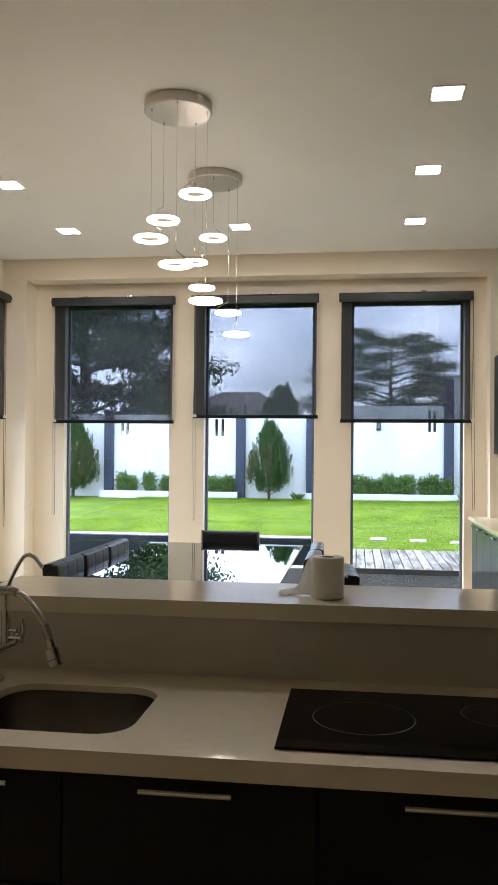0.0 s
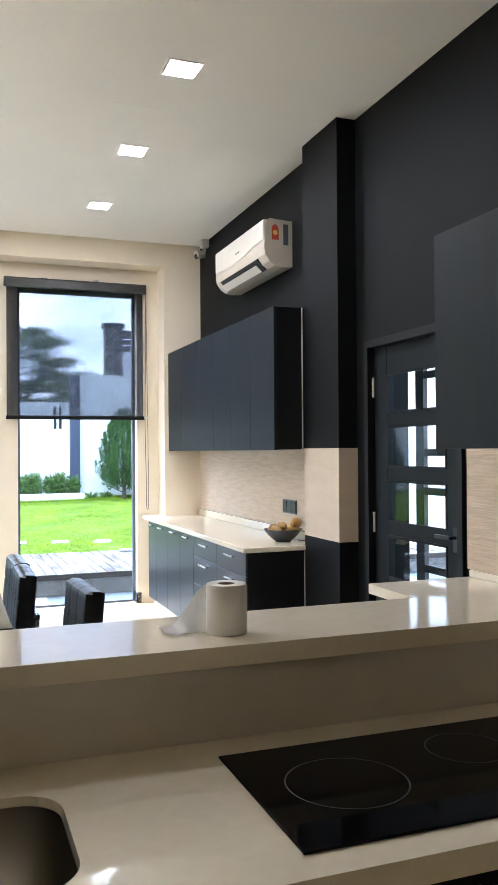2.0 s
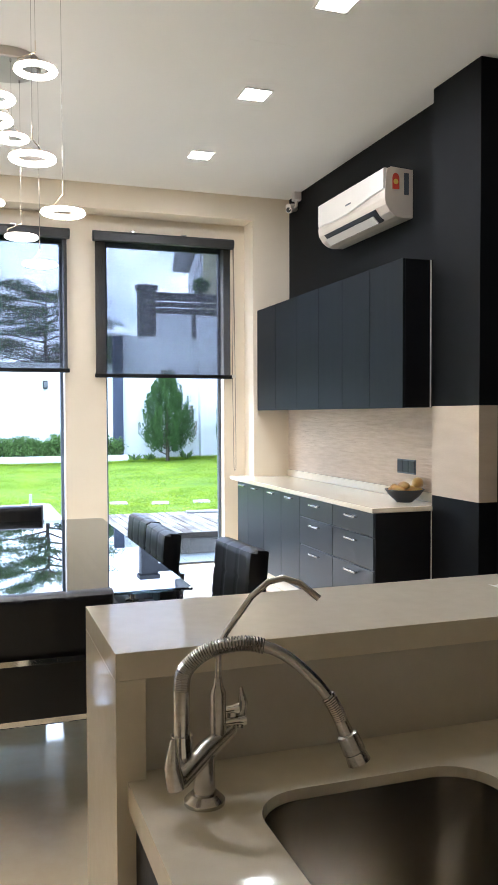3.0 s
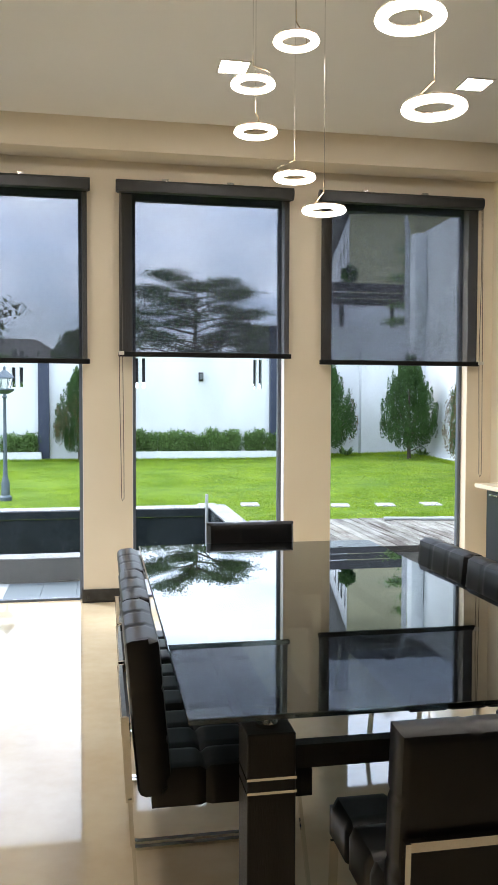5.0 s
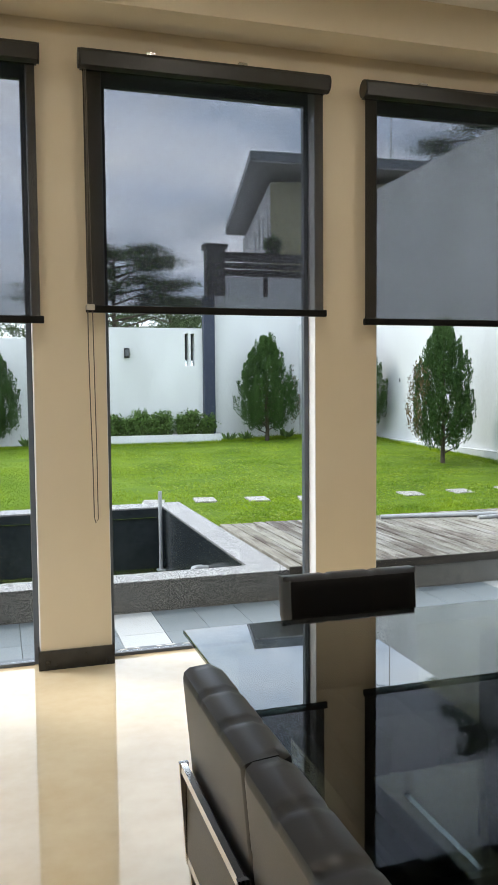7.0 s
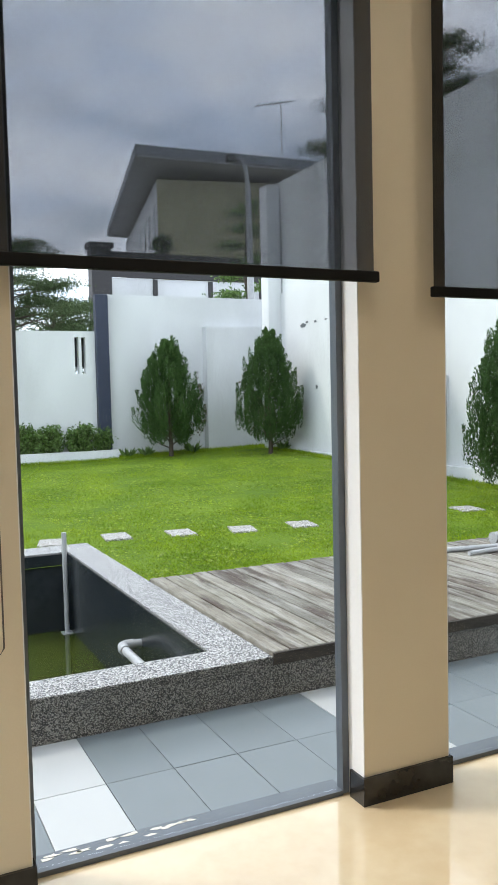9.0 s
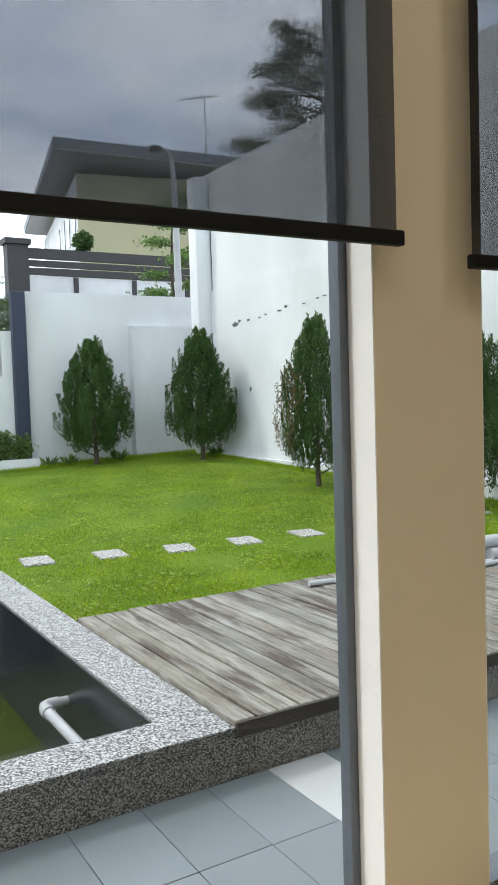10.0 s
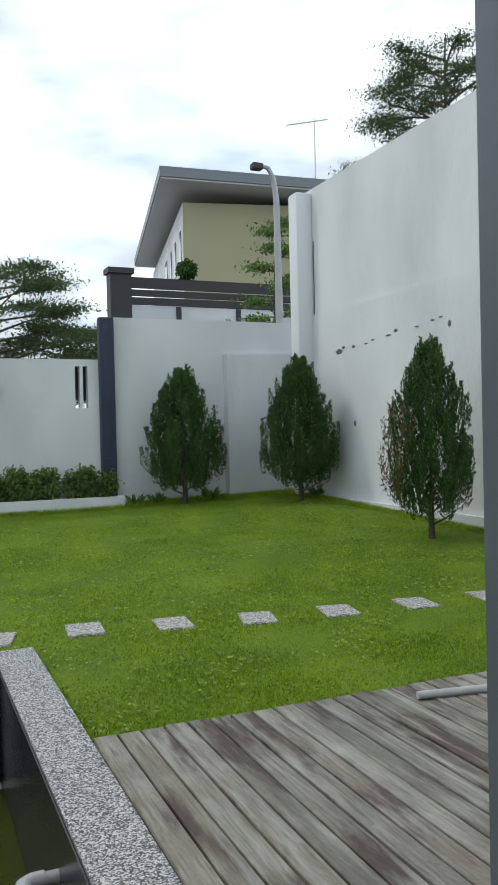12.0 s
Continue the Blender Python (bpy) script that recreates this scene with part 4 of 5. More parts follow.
# ---- dining table ----
TX0, TX1, TY0, TY1, TZ = -0.619, 0.663, -4.535, -2.065, 0.782
table = thing("dining_table", "black dining table with a smoked glass top on square banded legs", "table")
tg = part("tabletop", rbox(TX0, TY0, TZ - 0.014, TX1, TY1, TZ, 0.003), SMOKED, table, "smoked reflective glass")
for cx in (TX0 + 0.215, TX1 - 0.235):
    for cy in (TY0 + 0.13, TY1 - 0.13):
        lg = part("leg", rbox(cx - 0.062, cy - 0.062, 0.0, cx + 0.062, cy + 0.062, 0.707, 0.004), WENGE, table, "black wooden leg")
        for z in (0.115, 0.15, 0.555, 0.59):
            part("chrome_band", boxes((cx - 0.0635, cy - 0.0635, z, cx + 0.0635, cy + 0.0635, z + 0.007)), CHROME, lg, "chrome band")
        part("glass_support", lathe([(0, 0.0), (0.03, 0.0), (0.03, 0.01), (0.012, 0.014), (0.012, 0.045), (0.034, 0.05), (0.034, 0.061), (0, 0.061)], 24, (cx, cy, 0.707)), CHROME, lg, "chrome support", True)
    part("side_rail", boxes((cx - 0.025, TY0 + 0.192, 0.60, cx + 0.025, TY1 - 0.192, 0.66)), WENGE, table, "black rail")
part("end_rail", boxes((TX0 + 0.28, TY0 + 0.10, 0.60, TX1 - 0.30, TY0 + 0.14, 0.66)), WENGE, table, "black rail")

# ---- chairs ----
def pillow(w, d, h, nx, ny, r, dip=0.012, back=0.002):
    """A padded slab w x d x h standing on z=0, with a grid of quilted pads on the top."""
    n, m = nx * 10, ny * 10
    bm = bmesh.new()
    top, bot = [], []
    for i in range(n + 1):
        for j in range(m + 1):
            u, v = i / n, j / m
            e = min(u, 1 - u) * w, min(v, 1 - v) * d
            q = min(e[0], e[1], r) / r
            drop = (1 - math.sqrt(max(0.0, 1 - (1 - q) ** 2))) * r
            seam = min(abs(math.sin(math.pi * u * nx)), abs(math.sin(math.pi * v * ny))) if 0 < i < n and 0 < j < m else 1
            top.append(bm.verts.new((u * w - w / 2, v * d - d / 2, h - drop - dip * (1 - min(1, seam * 3.5)) ** 1.5 - 1.3 * dip * math.exp(-((abs(math.sin(math.pi * u * nx)) ** 2 + abs(math.sin(math.pi * v * ny)) ** 2) / 0.12)) * (1 if 0.1 < u < 0.9 and 0.1 < v < 0.9 else 0))))
    k = m + 1
    for i in range(n):
        for j in range(m):
            bm.faces.new((top[i * k + j], top[(i + 1) * k + j], top[(i + 1) * k + j + 1], top[i * k + j + 1]))
    rim = [top[i * k] for i in range(n + 1)] + [top[n * k + j] for j in range(1, m + 1)] + [top[i * k + m] for i in range(n - 1, -1, -1)] + [top[j] for j in range(m - 1, 0, -1)]
    for v in rim:
        u, w_ = v.co.x / w + 0.5, v.co.y / d + 0.5
        long_side = abs(abs(v.co.y) - d / 2) < 1e-6
        dent = dip * (1 - min(1, abs(math.sin(math.pi * (u * nx if long_side else w_ * ny))) * 6)) ** 1.5 if 0.02 < (u if long_side else w_) < 0.98 else 0
        if long_side:
            v.co.y -= math.copysign(dent, v.co.y)
        else:
            v.co.x -= math.copysign(dent, v.co.x)
    ring = rim
    for q in (0.0, 0.5, 0.85, 1.0):
        inset, z = back * (1 - math.cos(q * math.pi / 2)), back * (1 - math.sin(q * math.pi / 2))
        low = [bm.verts.new((v.co.x * (1 - 2 * inset / w), v.co.y * (1 - 2 * inset / d), z)) for v in rim]
        for a in range(len(rim)):
            b = (a + 1) % len(rim)
            bm.faces.new((ring[a], low[a], low[b], ring[b]))
        ring = low
    bm.faces.new(low)
    bmesh.ops.recalc_face_normals(bm, faces=bm.faces)
    return bm


def flat_bar(pts, w, t):
    """A flat steel strip bent along points in the y-z plane, w wide in x."""
    bm = bmesh.new()
    rows = []
    for i, p in enumerate(pts):
        a, b = Vector(pts[max(0, i - 1)]), Vector(pts[min(len(pts) - 1, i + 1)])
        d = (b - a).normalized()
        nrm = Vector((0, -d.z, d.y)) * t / 2
        p = Vector(p)
        rows.append([bm.verts.new(p + Vector((sx * w / 2, 0, 0)) + nrm * sn) for sx, sn in ((-1, -1), (1, -1), (1, 1), (-1, 1))])
    for ra, rb in zip(rows, rows[1:]):
        for k in range(4):
            bm.faces.new((ra[k], ra[(k + 1) % 4], rb[(k + 1) % 4], rb[k]))
    bm.faces.new(rows[0])
    bm.faces.new(rows[-1])
    bmesh.ops.recalc_face_normals(bm, faces=bm.faces)
    return bm


def chair():
    """Faces +y; its back stands at y = 0."""
    e = thing("dining_chair", "black tufted leather dining chair on a chrome strip frame", "chair", (0, 0, 0), "chairs round the table")
    W = 0.50
    for x in (-W / 2 + 0.012, W / 2 - 0.012):
        part("side_frame", flat_bar([(x, -0.022, 0.40), (x, -0.034, 0.61), (x, -0.036, 0.645)], 0.012, 0.022), CHROME, e, "chrome upright")
        part("leg", flat_bar([(x, -0.022, 0.41), (x, -0.008, 0.2), (x, 0.0, 0.02), (x, 0.007, 0.008), (x, 0.03, 0.005), (x, 0.49, 0.005), (x, 0.505, 0.012), (x, 0.51, 0.03), (x, 0.47, 0.38)], 0.022, 0.010), CHROME, e, "bent chrome leg")
    for z in (0.405, 0.625):
        part("cross_rail", boxes((-W / 2 + 0.018, -0.044 + (0.012 if z < 0.5 else 0), z, W / 2 - 0.018, -0.03 + (0.012 if z < 0.5 else 0), z + 0.02)), CHROME, e, "chrome cross rail")
    part("back_panel", boxes((-W / 2 + 0.022, -0.032, 0.425, W / 2 - 0.022, -0.019, 0.624)), LEATHER, e, "black leather panel")
    s = part("seat", pillow(W - 0.02, 0.47, 0.11, 3, 3, 0.03, 0.011), LEATHER, e, "tufted black leather seat", True)
    s.matrix_basis = pose(0, 0.275, 0.375)
    b = part("backrest", pillow(W, 0.45, 0.10, 3, 3, 0.032, 0.0045, 0.022), LEATHER, e, "tufted black leather back", True)
    b.matrix_basis = pose(0, -0.018, 0.637, -85, 0, 0)
    for x in (-0.165, 0.0, 0.165):
        bt = part("tuft_button", lathe([(0, 0.006), (0.008, 0.004), (0.011, 0)], 12), LEATHER, s, "", True)
        bt.matrix_basis = pose(x / 2, 0.0, 0.098)
    return e


first = chair()
first.matrix_basis = pose(0.02, -4.86, 0, 0, 0, 0)
for x, y, a in ((0.025, -1.83, 180), (-0.72, -3.89, -90), (-0.715, -3.375, -90), (-0.71, -2.87, -90), (0.83, -2.79, 92), (0.83, -3.32, 90), (1.07, -4.0, 94)):
    copy_thing(first, pose(x, y, 0, 0, 0, a))

# ---- outside: ground ----
def lawn_z(x, y):
    return -0.012 + 0.033 * max(0.0, y - 5.5) * (1 if y < 14 else 0) + (0.033 * 8.5 if y >= 14 else 0) + 0.03 * min(max(0.0, x - 3), 6)


xs = [-3000, -400, -60, -30] + [-16 + 0.8 * k for k in range(38)] + [30, 60, 400, 3000]
ys = [-3000, -400, -60, -14, 0.0, 1.2] + [3.0 + 0.5 * k for k in range(26)] + [22, 30, 60, 400, 3000]
PX0, PX1, PY0, PY1 = -6.0, 0.98, 1.40, 5.38
bm = bmesh.new()
grid = [[bm.verts.new((x, y, (-0.16 if y < 2.5 else lawn_z(x, y)) + (0.012 * noise.noise((x * 0.7, y * 0.7, 0)) if 3 < y < 15 else 0))) for y in ys] for x in xs]
for i in range(len(xs) - 1):
    for j in range(len(ys) - 1):
        mx, my = (xs[i] + xs[i + 1]) / 2, (ys[j] + ys[j + 1]) / 2
        if PX0 < mx < PX1 - 0.3 and PY0 < my < PY1 - 0.3:
            continue
        bm.faces.new((grid[i][j], grid[i + 1][j], grid[i + 1][j + 1], grid[i][j + 1]))
# outside the garden the unseen ground turns grey, to neutralise its bounce light
for f in bm.faces:
    c = f.calc_center_median()
    f.material_index = 0 if -16 < c.x < 7.4 and -14 < c.y < 14.2 and (c.y > 0 or c.x > 2.4) else 1
grd = structure("ground", bm, LAWN, "mown green lawn, rising gently to the back wall", "lawn", True)
grd.data.materials.append(BOUNCE_GREY)

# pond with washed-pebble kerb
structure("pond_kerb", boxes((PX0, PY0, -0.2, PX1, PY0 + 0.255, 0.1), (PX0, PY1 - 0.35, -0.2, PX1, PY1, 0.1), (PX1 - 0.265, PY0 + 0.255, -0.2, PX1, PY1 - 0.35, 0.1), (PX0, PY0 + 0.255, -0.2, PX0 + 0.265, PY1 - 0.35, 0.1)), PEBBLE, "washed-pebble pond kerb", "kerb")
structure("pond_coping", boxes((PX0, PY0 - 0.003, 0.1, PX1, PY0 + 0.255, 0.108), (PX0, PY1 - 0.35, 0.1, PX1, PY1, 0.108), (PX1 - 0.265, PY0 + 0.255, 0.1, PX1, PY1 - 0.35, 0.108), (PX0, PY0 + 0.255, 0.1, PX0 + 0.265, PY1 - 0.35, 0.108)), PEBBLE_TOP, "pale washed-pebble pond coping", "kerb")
IX0, IX1, IY0, IY1 = PX0 + 0.265, PX1 - 0.265, PY0 + 0.255, PY1 - 0.35
structure("pond_basin", boxes((IX0, IY0, -1.5, IX1, IY0 + 0.01, 0.09), (IX0, IY1 - 0.01, -1.5, IX1, IY1, 0.09), (IX0, IY0, -1.5, IX0 + 0.01, IY1, 0.09), (IX1 - 0.01, IY0, -1.5, IX1, IY1, 0.09), (IX0, IY0, -1.52, IX1, IY1, -1.5)), POND_TILE, "dark tiled pond walls", "pond")
structure("pond_water", boxes((IX0 + 0.011, IY0 + 0.011, -0.72, IX1 - 0.011, IY1 - 0.011, -0.62)), WATER, "still green pond water", "water")
pp = thing("pond_pipe", "grey plastic pond pipe with an elbow", "pipe")
part("pipe", tube(bmesh.new(), [(0.56, 1.68, -0.17), (0.56, 2.78, -0.17)], 0.03, 16), PVC, pp, "", True)
part("elbow", tube(bmesh.new(), [(0.56, 2.74, -0.17), (0.56, 2.80, -0.17), (0.57, 2.84, -0.17), (0.60, 2.858, -0.17), (0.65, 2.86, -0.17)], 0.038, 16), PVC, pp, "", True)
part("inlet", bar((0.64, 2.86, -0.17), (IX1, 2.86, -0.17), 0.03, 16), PVC, pp, "", True)
sp = thing("overflow_pipe", "slim upright grey overflow pipe in the pond", "pipe")
part("pipe", bar((0.655, IY1 - 0.12, -0.65), (0.655, IY1 - 0.12, 0.31), 0.022, 12), PVC, sp, "", True)
part("foot", rbox(0.605, IY1 - 0.17, -0.66, 0.703, IY1 - 0.07, -0.61, 0.008), PVC, sp)

# deck
deck = tagged(thing("deck", "weathered grey timber deck on a pebble plinth", "deck"), kind="structure")
part("plinth", boxes((PX1 + 0.002, 1.405, -0.2, 7.1, 1.60, 0.06), (PX1 + 0.002, 1.6, -0.2, 7.1, 3.38, 0.03)), PEBBLE, deck, "washed-pebble plinth")
part("edge_board", rbox(PX1 + 0.004, 1.385, 0.062, 7.1, 1.404, 0.128, 0.003), FASCIA, deck, "dark timber edge board")
part("far_edge_board", rbox(PX1 + 0.004, 3.462, 0.0, 7.1, 3.48, 0.118, 0.003), FASCIA, deck, "dark timber edge board")
PW = 0.118
plank = from_arrays("plank", [], [], DECK)
pb = rbox(0, 0, 0, PW - 0.012, 2.055, 0.035, 0.004, 1)
pb.to_mesh(plank)
pb.free()
for k in range(52):
    o = new("plank", plank)
    o.parent = deck
    o.matrix_basis = pose(PX1 + 0.006 + k * PW, 1.405 + random.uniform(-0.004, 0.004), 0.094 + random.uniform(-0.003, 0.003), random.uniform(-0.1, 0.1), random.uniform(-0.6, 0.6), random.uniform(-0.08, 0.08))

# terrace tiles
terrace = structure("terrace", boxes((-6.0, 0.236, -0.30, 7.1, 1.398, -0.142)), GROUT, "grey tiled terrace strip", "terrace")
tm = {}
for key, m in (("dark", TILE_GREY), ("pale", TILE_LIGHT)):
    tm[key] = from_arrays("tile", [], [], m)
    tb = rbox(0.0015, 0.0015, 0, 0.3085, 0.5985, 0.02, 0.0015, 1)
    tb.to_mesh(tm[key])
    tb.free()
for i in range(-18, 22):
    for j in range(2):
        y0 = 0.27 + 0.6 * j
        o = new("tile", tm["pale" if (i + 1) % 5 == 0 else "dark"])
        o.parent = terrace
        o.matrix_basis = pose(-0.1 + 0.31 * i, y0, -0.142 + random.uniform(-0.001, 0.001)) @ Matrix.Diagonal((1, 1 if j == 0 else 0.88, 1, 1))

# stepping stones
sm = rbox(-0.145, -0.195, -0.04, 0.145, 0.195, 0.012, 0.008, 1)
stone0 = None
for k in range(-3, 6):
    x, y = 2.88 + 0.695 * k, 5.83 - 0.135 * max(k, -2)
    m = pose(x, y, lawn_z(x, y) + 0.004, 0, 0, -11 + random.uniform(-5, 5))
    if stone0 is None:
        stone0 = solid("stepping_stone", sm, STONE_TOP, "square washed-pebble stepping stone set in the lawn", "stepping stone", "stepping stones")
        stone0.matrix_basis = m
    else:
        copy_thing(stone0, m)

# ---- garden walls ----
YW = 14.0
def slit_wall(name, a, b, top, slits):
    """A rendered wall with pairs of narrow upright slits cut through."""
    bm, x = bmesh.new(), a
    cuts = sorted(slits)
    for s in cuts:
        box(bm, x, YW, -0.3, s, YW + 0.18, top)
        for z0, z1 in ((-0.3, 2.02), (2.76 if top > 2.8 else 2.5, top)):
            box(bm, s, YW, z0, s + 0.085, YW + 0.18, z1)
        x = s + 0.085
    box(bm, x, YW, -0.3, b, YW + 0.18, top)
    bmesh.ops.recalc_face_normals(bm, faces=bm.faces)
    structure(name, bm, EXT_WHITE, "white rendered garden wall with narrow slits", "garden wall")


def slit_screen(x):
    """A dark louvred backing, added behind a slit so that it reads dark."""
    e = thing("slit_screen", "added dark louvred backing that darkens a slit in the garden wall", "screen", (x, YW + 0.19, 0), "wall slit screens")
    part("board", boxes((-0.01, 0, 2.16, 0.095, 0.012, 2.9)), DARK_RAIL, e, "dark board")
    for k in range(5):
        part("louvre", boxes((0.0, -0.02, 2.2 + 0.12 * k, 0.085, 0.0, 2.215 + 0.12 * k)), NAVY, e)


for x in (-5.65, -5.5, -2.9, -2.72, 0.05, 0.22, 3.03, 3.17):
    slit_screen(x)
slit_wall("garden_wall_1", -6.0, -2.25, 2.62, [-5.65, -5.5, -2.9, -2.72])
slit_wall("garden_wall_2", -0.2, 3.45, 2.88, [0.05, 0.22, 3.03, 3.17])
structure("garden_wall_3", boxes((-2.2, YW + 0.02, -0.3, -0.3, YW + 0.2, 2.62)), EXT_WHITE, "white rendered garden wall", "garden wall")
structure("garden_wall_4", boxes((-16.0, YW + 0.02, -0.3, -6.1, YW + 0.2, 2.62)), EXT_WHITE, "white rendered garden wall", "garden wall")
structure("garden_wall_5", boxes((3.72, YW, -0.3, 7.4, YW + 0.2, 3.64)), EXT_WHITE, "tall white rendered garden wall", "garden wall")
structure("garden_wall_buttress", boxes((5.83, 13.78, -0.3, 7.25, YW, 3.0)), EXT_WHITE, "white rendered buttress in the wall corner", "garden wall")
structure("boundary_wall", boxes((7.22, -14, -0.3, 7.6, 13.45, 3.64), (7.25, -14, 3.64, 7.6, 13.2, 5.97)), EXT_WHITE, "high white boundary wall, stained and cracked", "boundary wall")
structure("boundary_wall_end", rbox(6.92, 12.95, -0.3, 7.26, 13.3, 5.9, 0.05), EXT_WHITE, "rounded white end of the boundary wall", "boundary wall", True)
structure("boundary_wall_foot", boxes((7.12, 3.4, -0.3, 7.22, 13.4, 0.36)), EXT_WHITE, "low plinth of the boundary wall", "boundary wall")
for x, top in ((-6.1, 2.75), (-2.28, 2.62), (-0.3, 2.62), (3.45, 3.62)):
    solid("wall_post", rbox(x, 13.85, -0.2, x + 0.26, 14.05, top, 0.01), NAVY, "navy painted post in the garden wall", "post", "garden wall posts")
for k, (a, b) in enumerate(((-6.15, -2.2), (-0.35, 3.78))):
    e = thing("planter_box", "low white rendered planter along the wall", "planter", (0, 0, 0), "wall planters")
    zz = lawn_z(0, 13.6) + 0.0
    part("kerb", boxes((a, 13.62, -0.1, b, 13.72, zz + 0.2), (a, 13.72, -0.1, a + 0.1, 13.84, zz + 0.2), (b - 0.1, 13.72, -0.1, b, 13.84, zz + 0.2)), EXT_WHITE, e, "white kerb")
    part("soil", boxes((a + 0.1, 13.72, -0.1, b - 0.1, 13.99, zz + 0.13)), SOIL, e, "dark soil")
wl_ = thing("wall_lamp", "small dark outdoor wall lamp", "wall lamp")
part("back_plate", rbox(1.63, 13.96, 2.2, 1.75, 14.0, 2.42, 0.005), DARK_RAIL, wl_)
part("shade", rbox(1.65, 13.88, 2.24, 1.73, 13.96, 2.38, 0.008), GREY_PL, wl_)

# scraps of white paint on the door track, and a cane against the high wall
cb = bmesh.new()
for k in range(16):
    x, y = -0.5 + 0.55 * (k + random.random()) / 16, random.uniform(0.175, 0.22)
    ring = []
    for a in range(9):
        r = random.uniform(0.5, 1.0)
        ring.append(cb.verts.new((x + 0.028 * r * math.cos(a * math.tau / 9) * random.uniform(0.6, 1.6), y + 0.011 * r * math.sin(a * math.tau / 9), 0.0006)))
    cb.faces.new(ring)
ex_ = bmesh.ops.extrude_face_region(cb, geom=cb.faces[:])
for v in ex_["geom"]:
    if isinstance(v, bmesh.types.BMVert):
        v.co.z = 0.0014
bmesh.ops.recalc_face_normals(cb, faces=cb.faces)
tagged(link("paint_scraps", cb, PLASTIC), "scraps of white paint on the grey door track", "paint", kind="stuff")
solid("garden_cane", bar((7.10, 7.5, 0.2), (7.19, 7.52, 1.75), 0.018, 8), PVC, "thin grey cane leaning on the high wall", "cane")
# ---- plants ----
rng = np.random.default_rng(7)


def leaves(name, base, way, length, width, material):
    """One mesh of pointed leaves: where each starts, which way it grows, how long and wide."""
    n = len(base)
    way = way / (np.linalg.norm(way, axis=1, keepdims=True) + 1e-9)
    side = np.cross(way, rng.normal(size=(n, 3)))
    side /= np.linalg.norm(side, axis=1, keepdims=True) + 1e-9
    length = np.broadcast_to(length, n)[:, None] * rng.uniform(0.7, 1.25, (n, 1))
    w = np.broadcast_to(width, n)[:, None] * rng.uniform(0.7, 1.2, (n, 1))
    v = np.stack([base, base + way * length * 0.45 + side * w / 2, base + way * length, base + way * length * 0.45 - side * w / 2], 1).reshape(-1, 3)
    f = np.arange(n * 4).reshape(-1, 4)
    return from_arrays(name, v.tolist(), f.tolist(), material)


def cypress_mesh(seed, dry=False):
    """Upright flame-shaped sprays round a stem, each tipped with a point, unit height."""
    g = np.random.default_rng(seed)
    base, way = [], []
    plumes = 430
    for k in range(plumes):
        q = (k + g.uniform(0, 1)) / plumes
        h = 0.15 + 0.755 * q
        rim = 0.283 * min(1.0, (h - 0.06) / 0.2) ** 0.8 * max(0.0, 1 - max(0.0, (h - 0.30) / 0.635) ** 1.75) ** 0.8
        a = k * 2.399 + g.uniform(-0.5, 0.5)
        if dry and not (0.2 < h < 0.62 and math.cos(a - 0.4) > 0.8):
            continue
        r = rim * (1.04 if dry else g.uniform(0.08, 1.0) ** 0.5)
        out = np.array([math.cos(a), math.sin(a), 0])
        s = out * r * 0.86 + np.array([0, 0, h - 0.065])
        size = g.uniform(0.7, 1.25) * (1 - 0.35 * q)
        tip = s + out * r * g.uniform(0.0, 0.14) + np.array([0, 0, 0.165 * size])
        per = int((24 if dry else 125) * size)
        u = g.uniform(0, 1, per) ** 0.85
        girth = 0.027 * size * np.clip(u * 5, 0, 1) * (1 - u) ** 0.75 * g.uniform(0.55, 1.0, per)
        b = g.uniform(0, math.tau, per)
        side = np.array([-out[1], out[0], 0])
        ring = np.cos(b)[:, None] * out + np.sin(b)[:, None] * side
        base.append(s + (tip - s) * u[:, None] + ring * girth[:, None])
        way.append(ring * 0.55 + np.array([0, 0, 1.0]) + g.normal(size=(per, 3)) * 0.3)
    return leaves("cypress_crown", np.concatenate(base), np.concatenate(way), 0.018, 0.0062, DRY_LEAF if dry else CYP_LEAF)


def cypress(seed):
    e = thing("cypress_tree", "dense dark green cypress shaped like a flame, by the white wall", "tree", (0, 0, 0), "garden cypresses")
    bm = tube(bmesh.new(), [(0, 0, -0.05), (0.004, 0, 0.1), (0.0, 0.006, 0.3), (0, 0, 0.8)], [0.02, 0.016, 0.012, 0.004], 8)
    for k in range(16):
        a, z = k * 2.4 + seed, 0.07 + 0.018 * k
        f = 0.7 + 0.5 * ((k * 7 + seed) % 5) / 5
        tube(bm, [(0, 0, z), (0.07 * f * math.cos(a), 0.07 * f * math.sin(a), z + 0.035), (0.15 * f * math.cos(a + 0.2), 0.15 * f * math.sin(a + 0.2), z + 0.09)], [0.006, 0.004, 0.0015], 5)
    part("trunk", bm, BARK, e, "bare lower trunk and limbs")
    c = new("crown", cypress_mesh(seed))
    c.parent = e
    d = new("dry_sprays", cypress_mesh(seed + 50, True))
    d.parent = e
    tagged(d, "browned dry sprays")
    return e


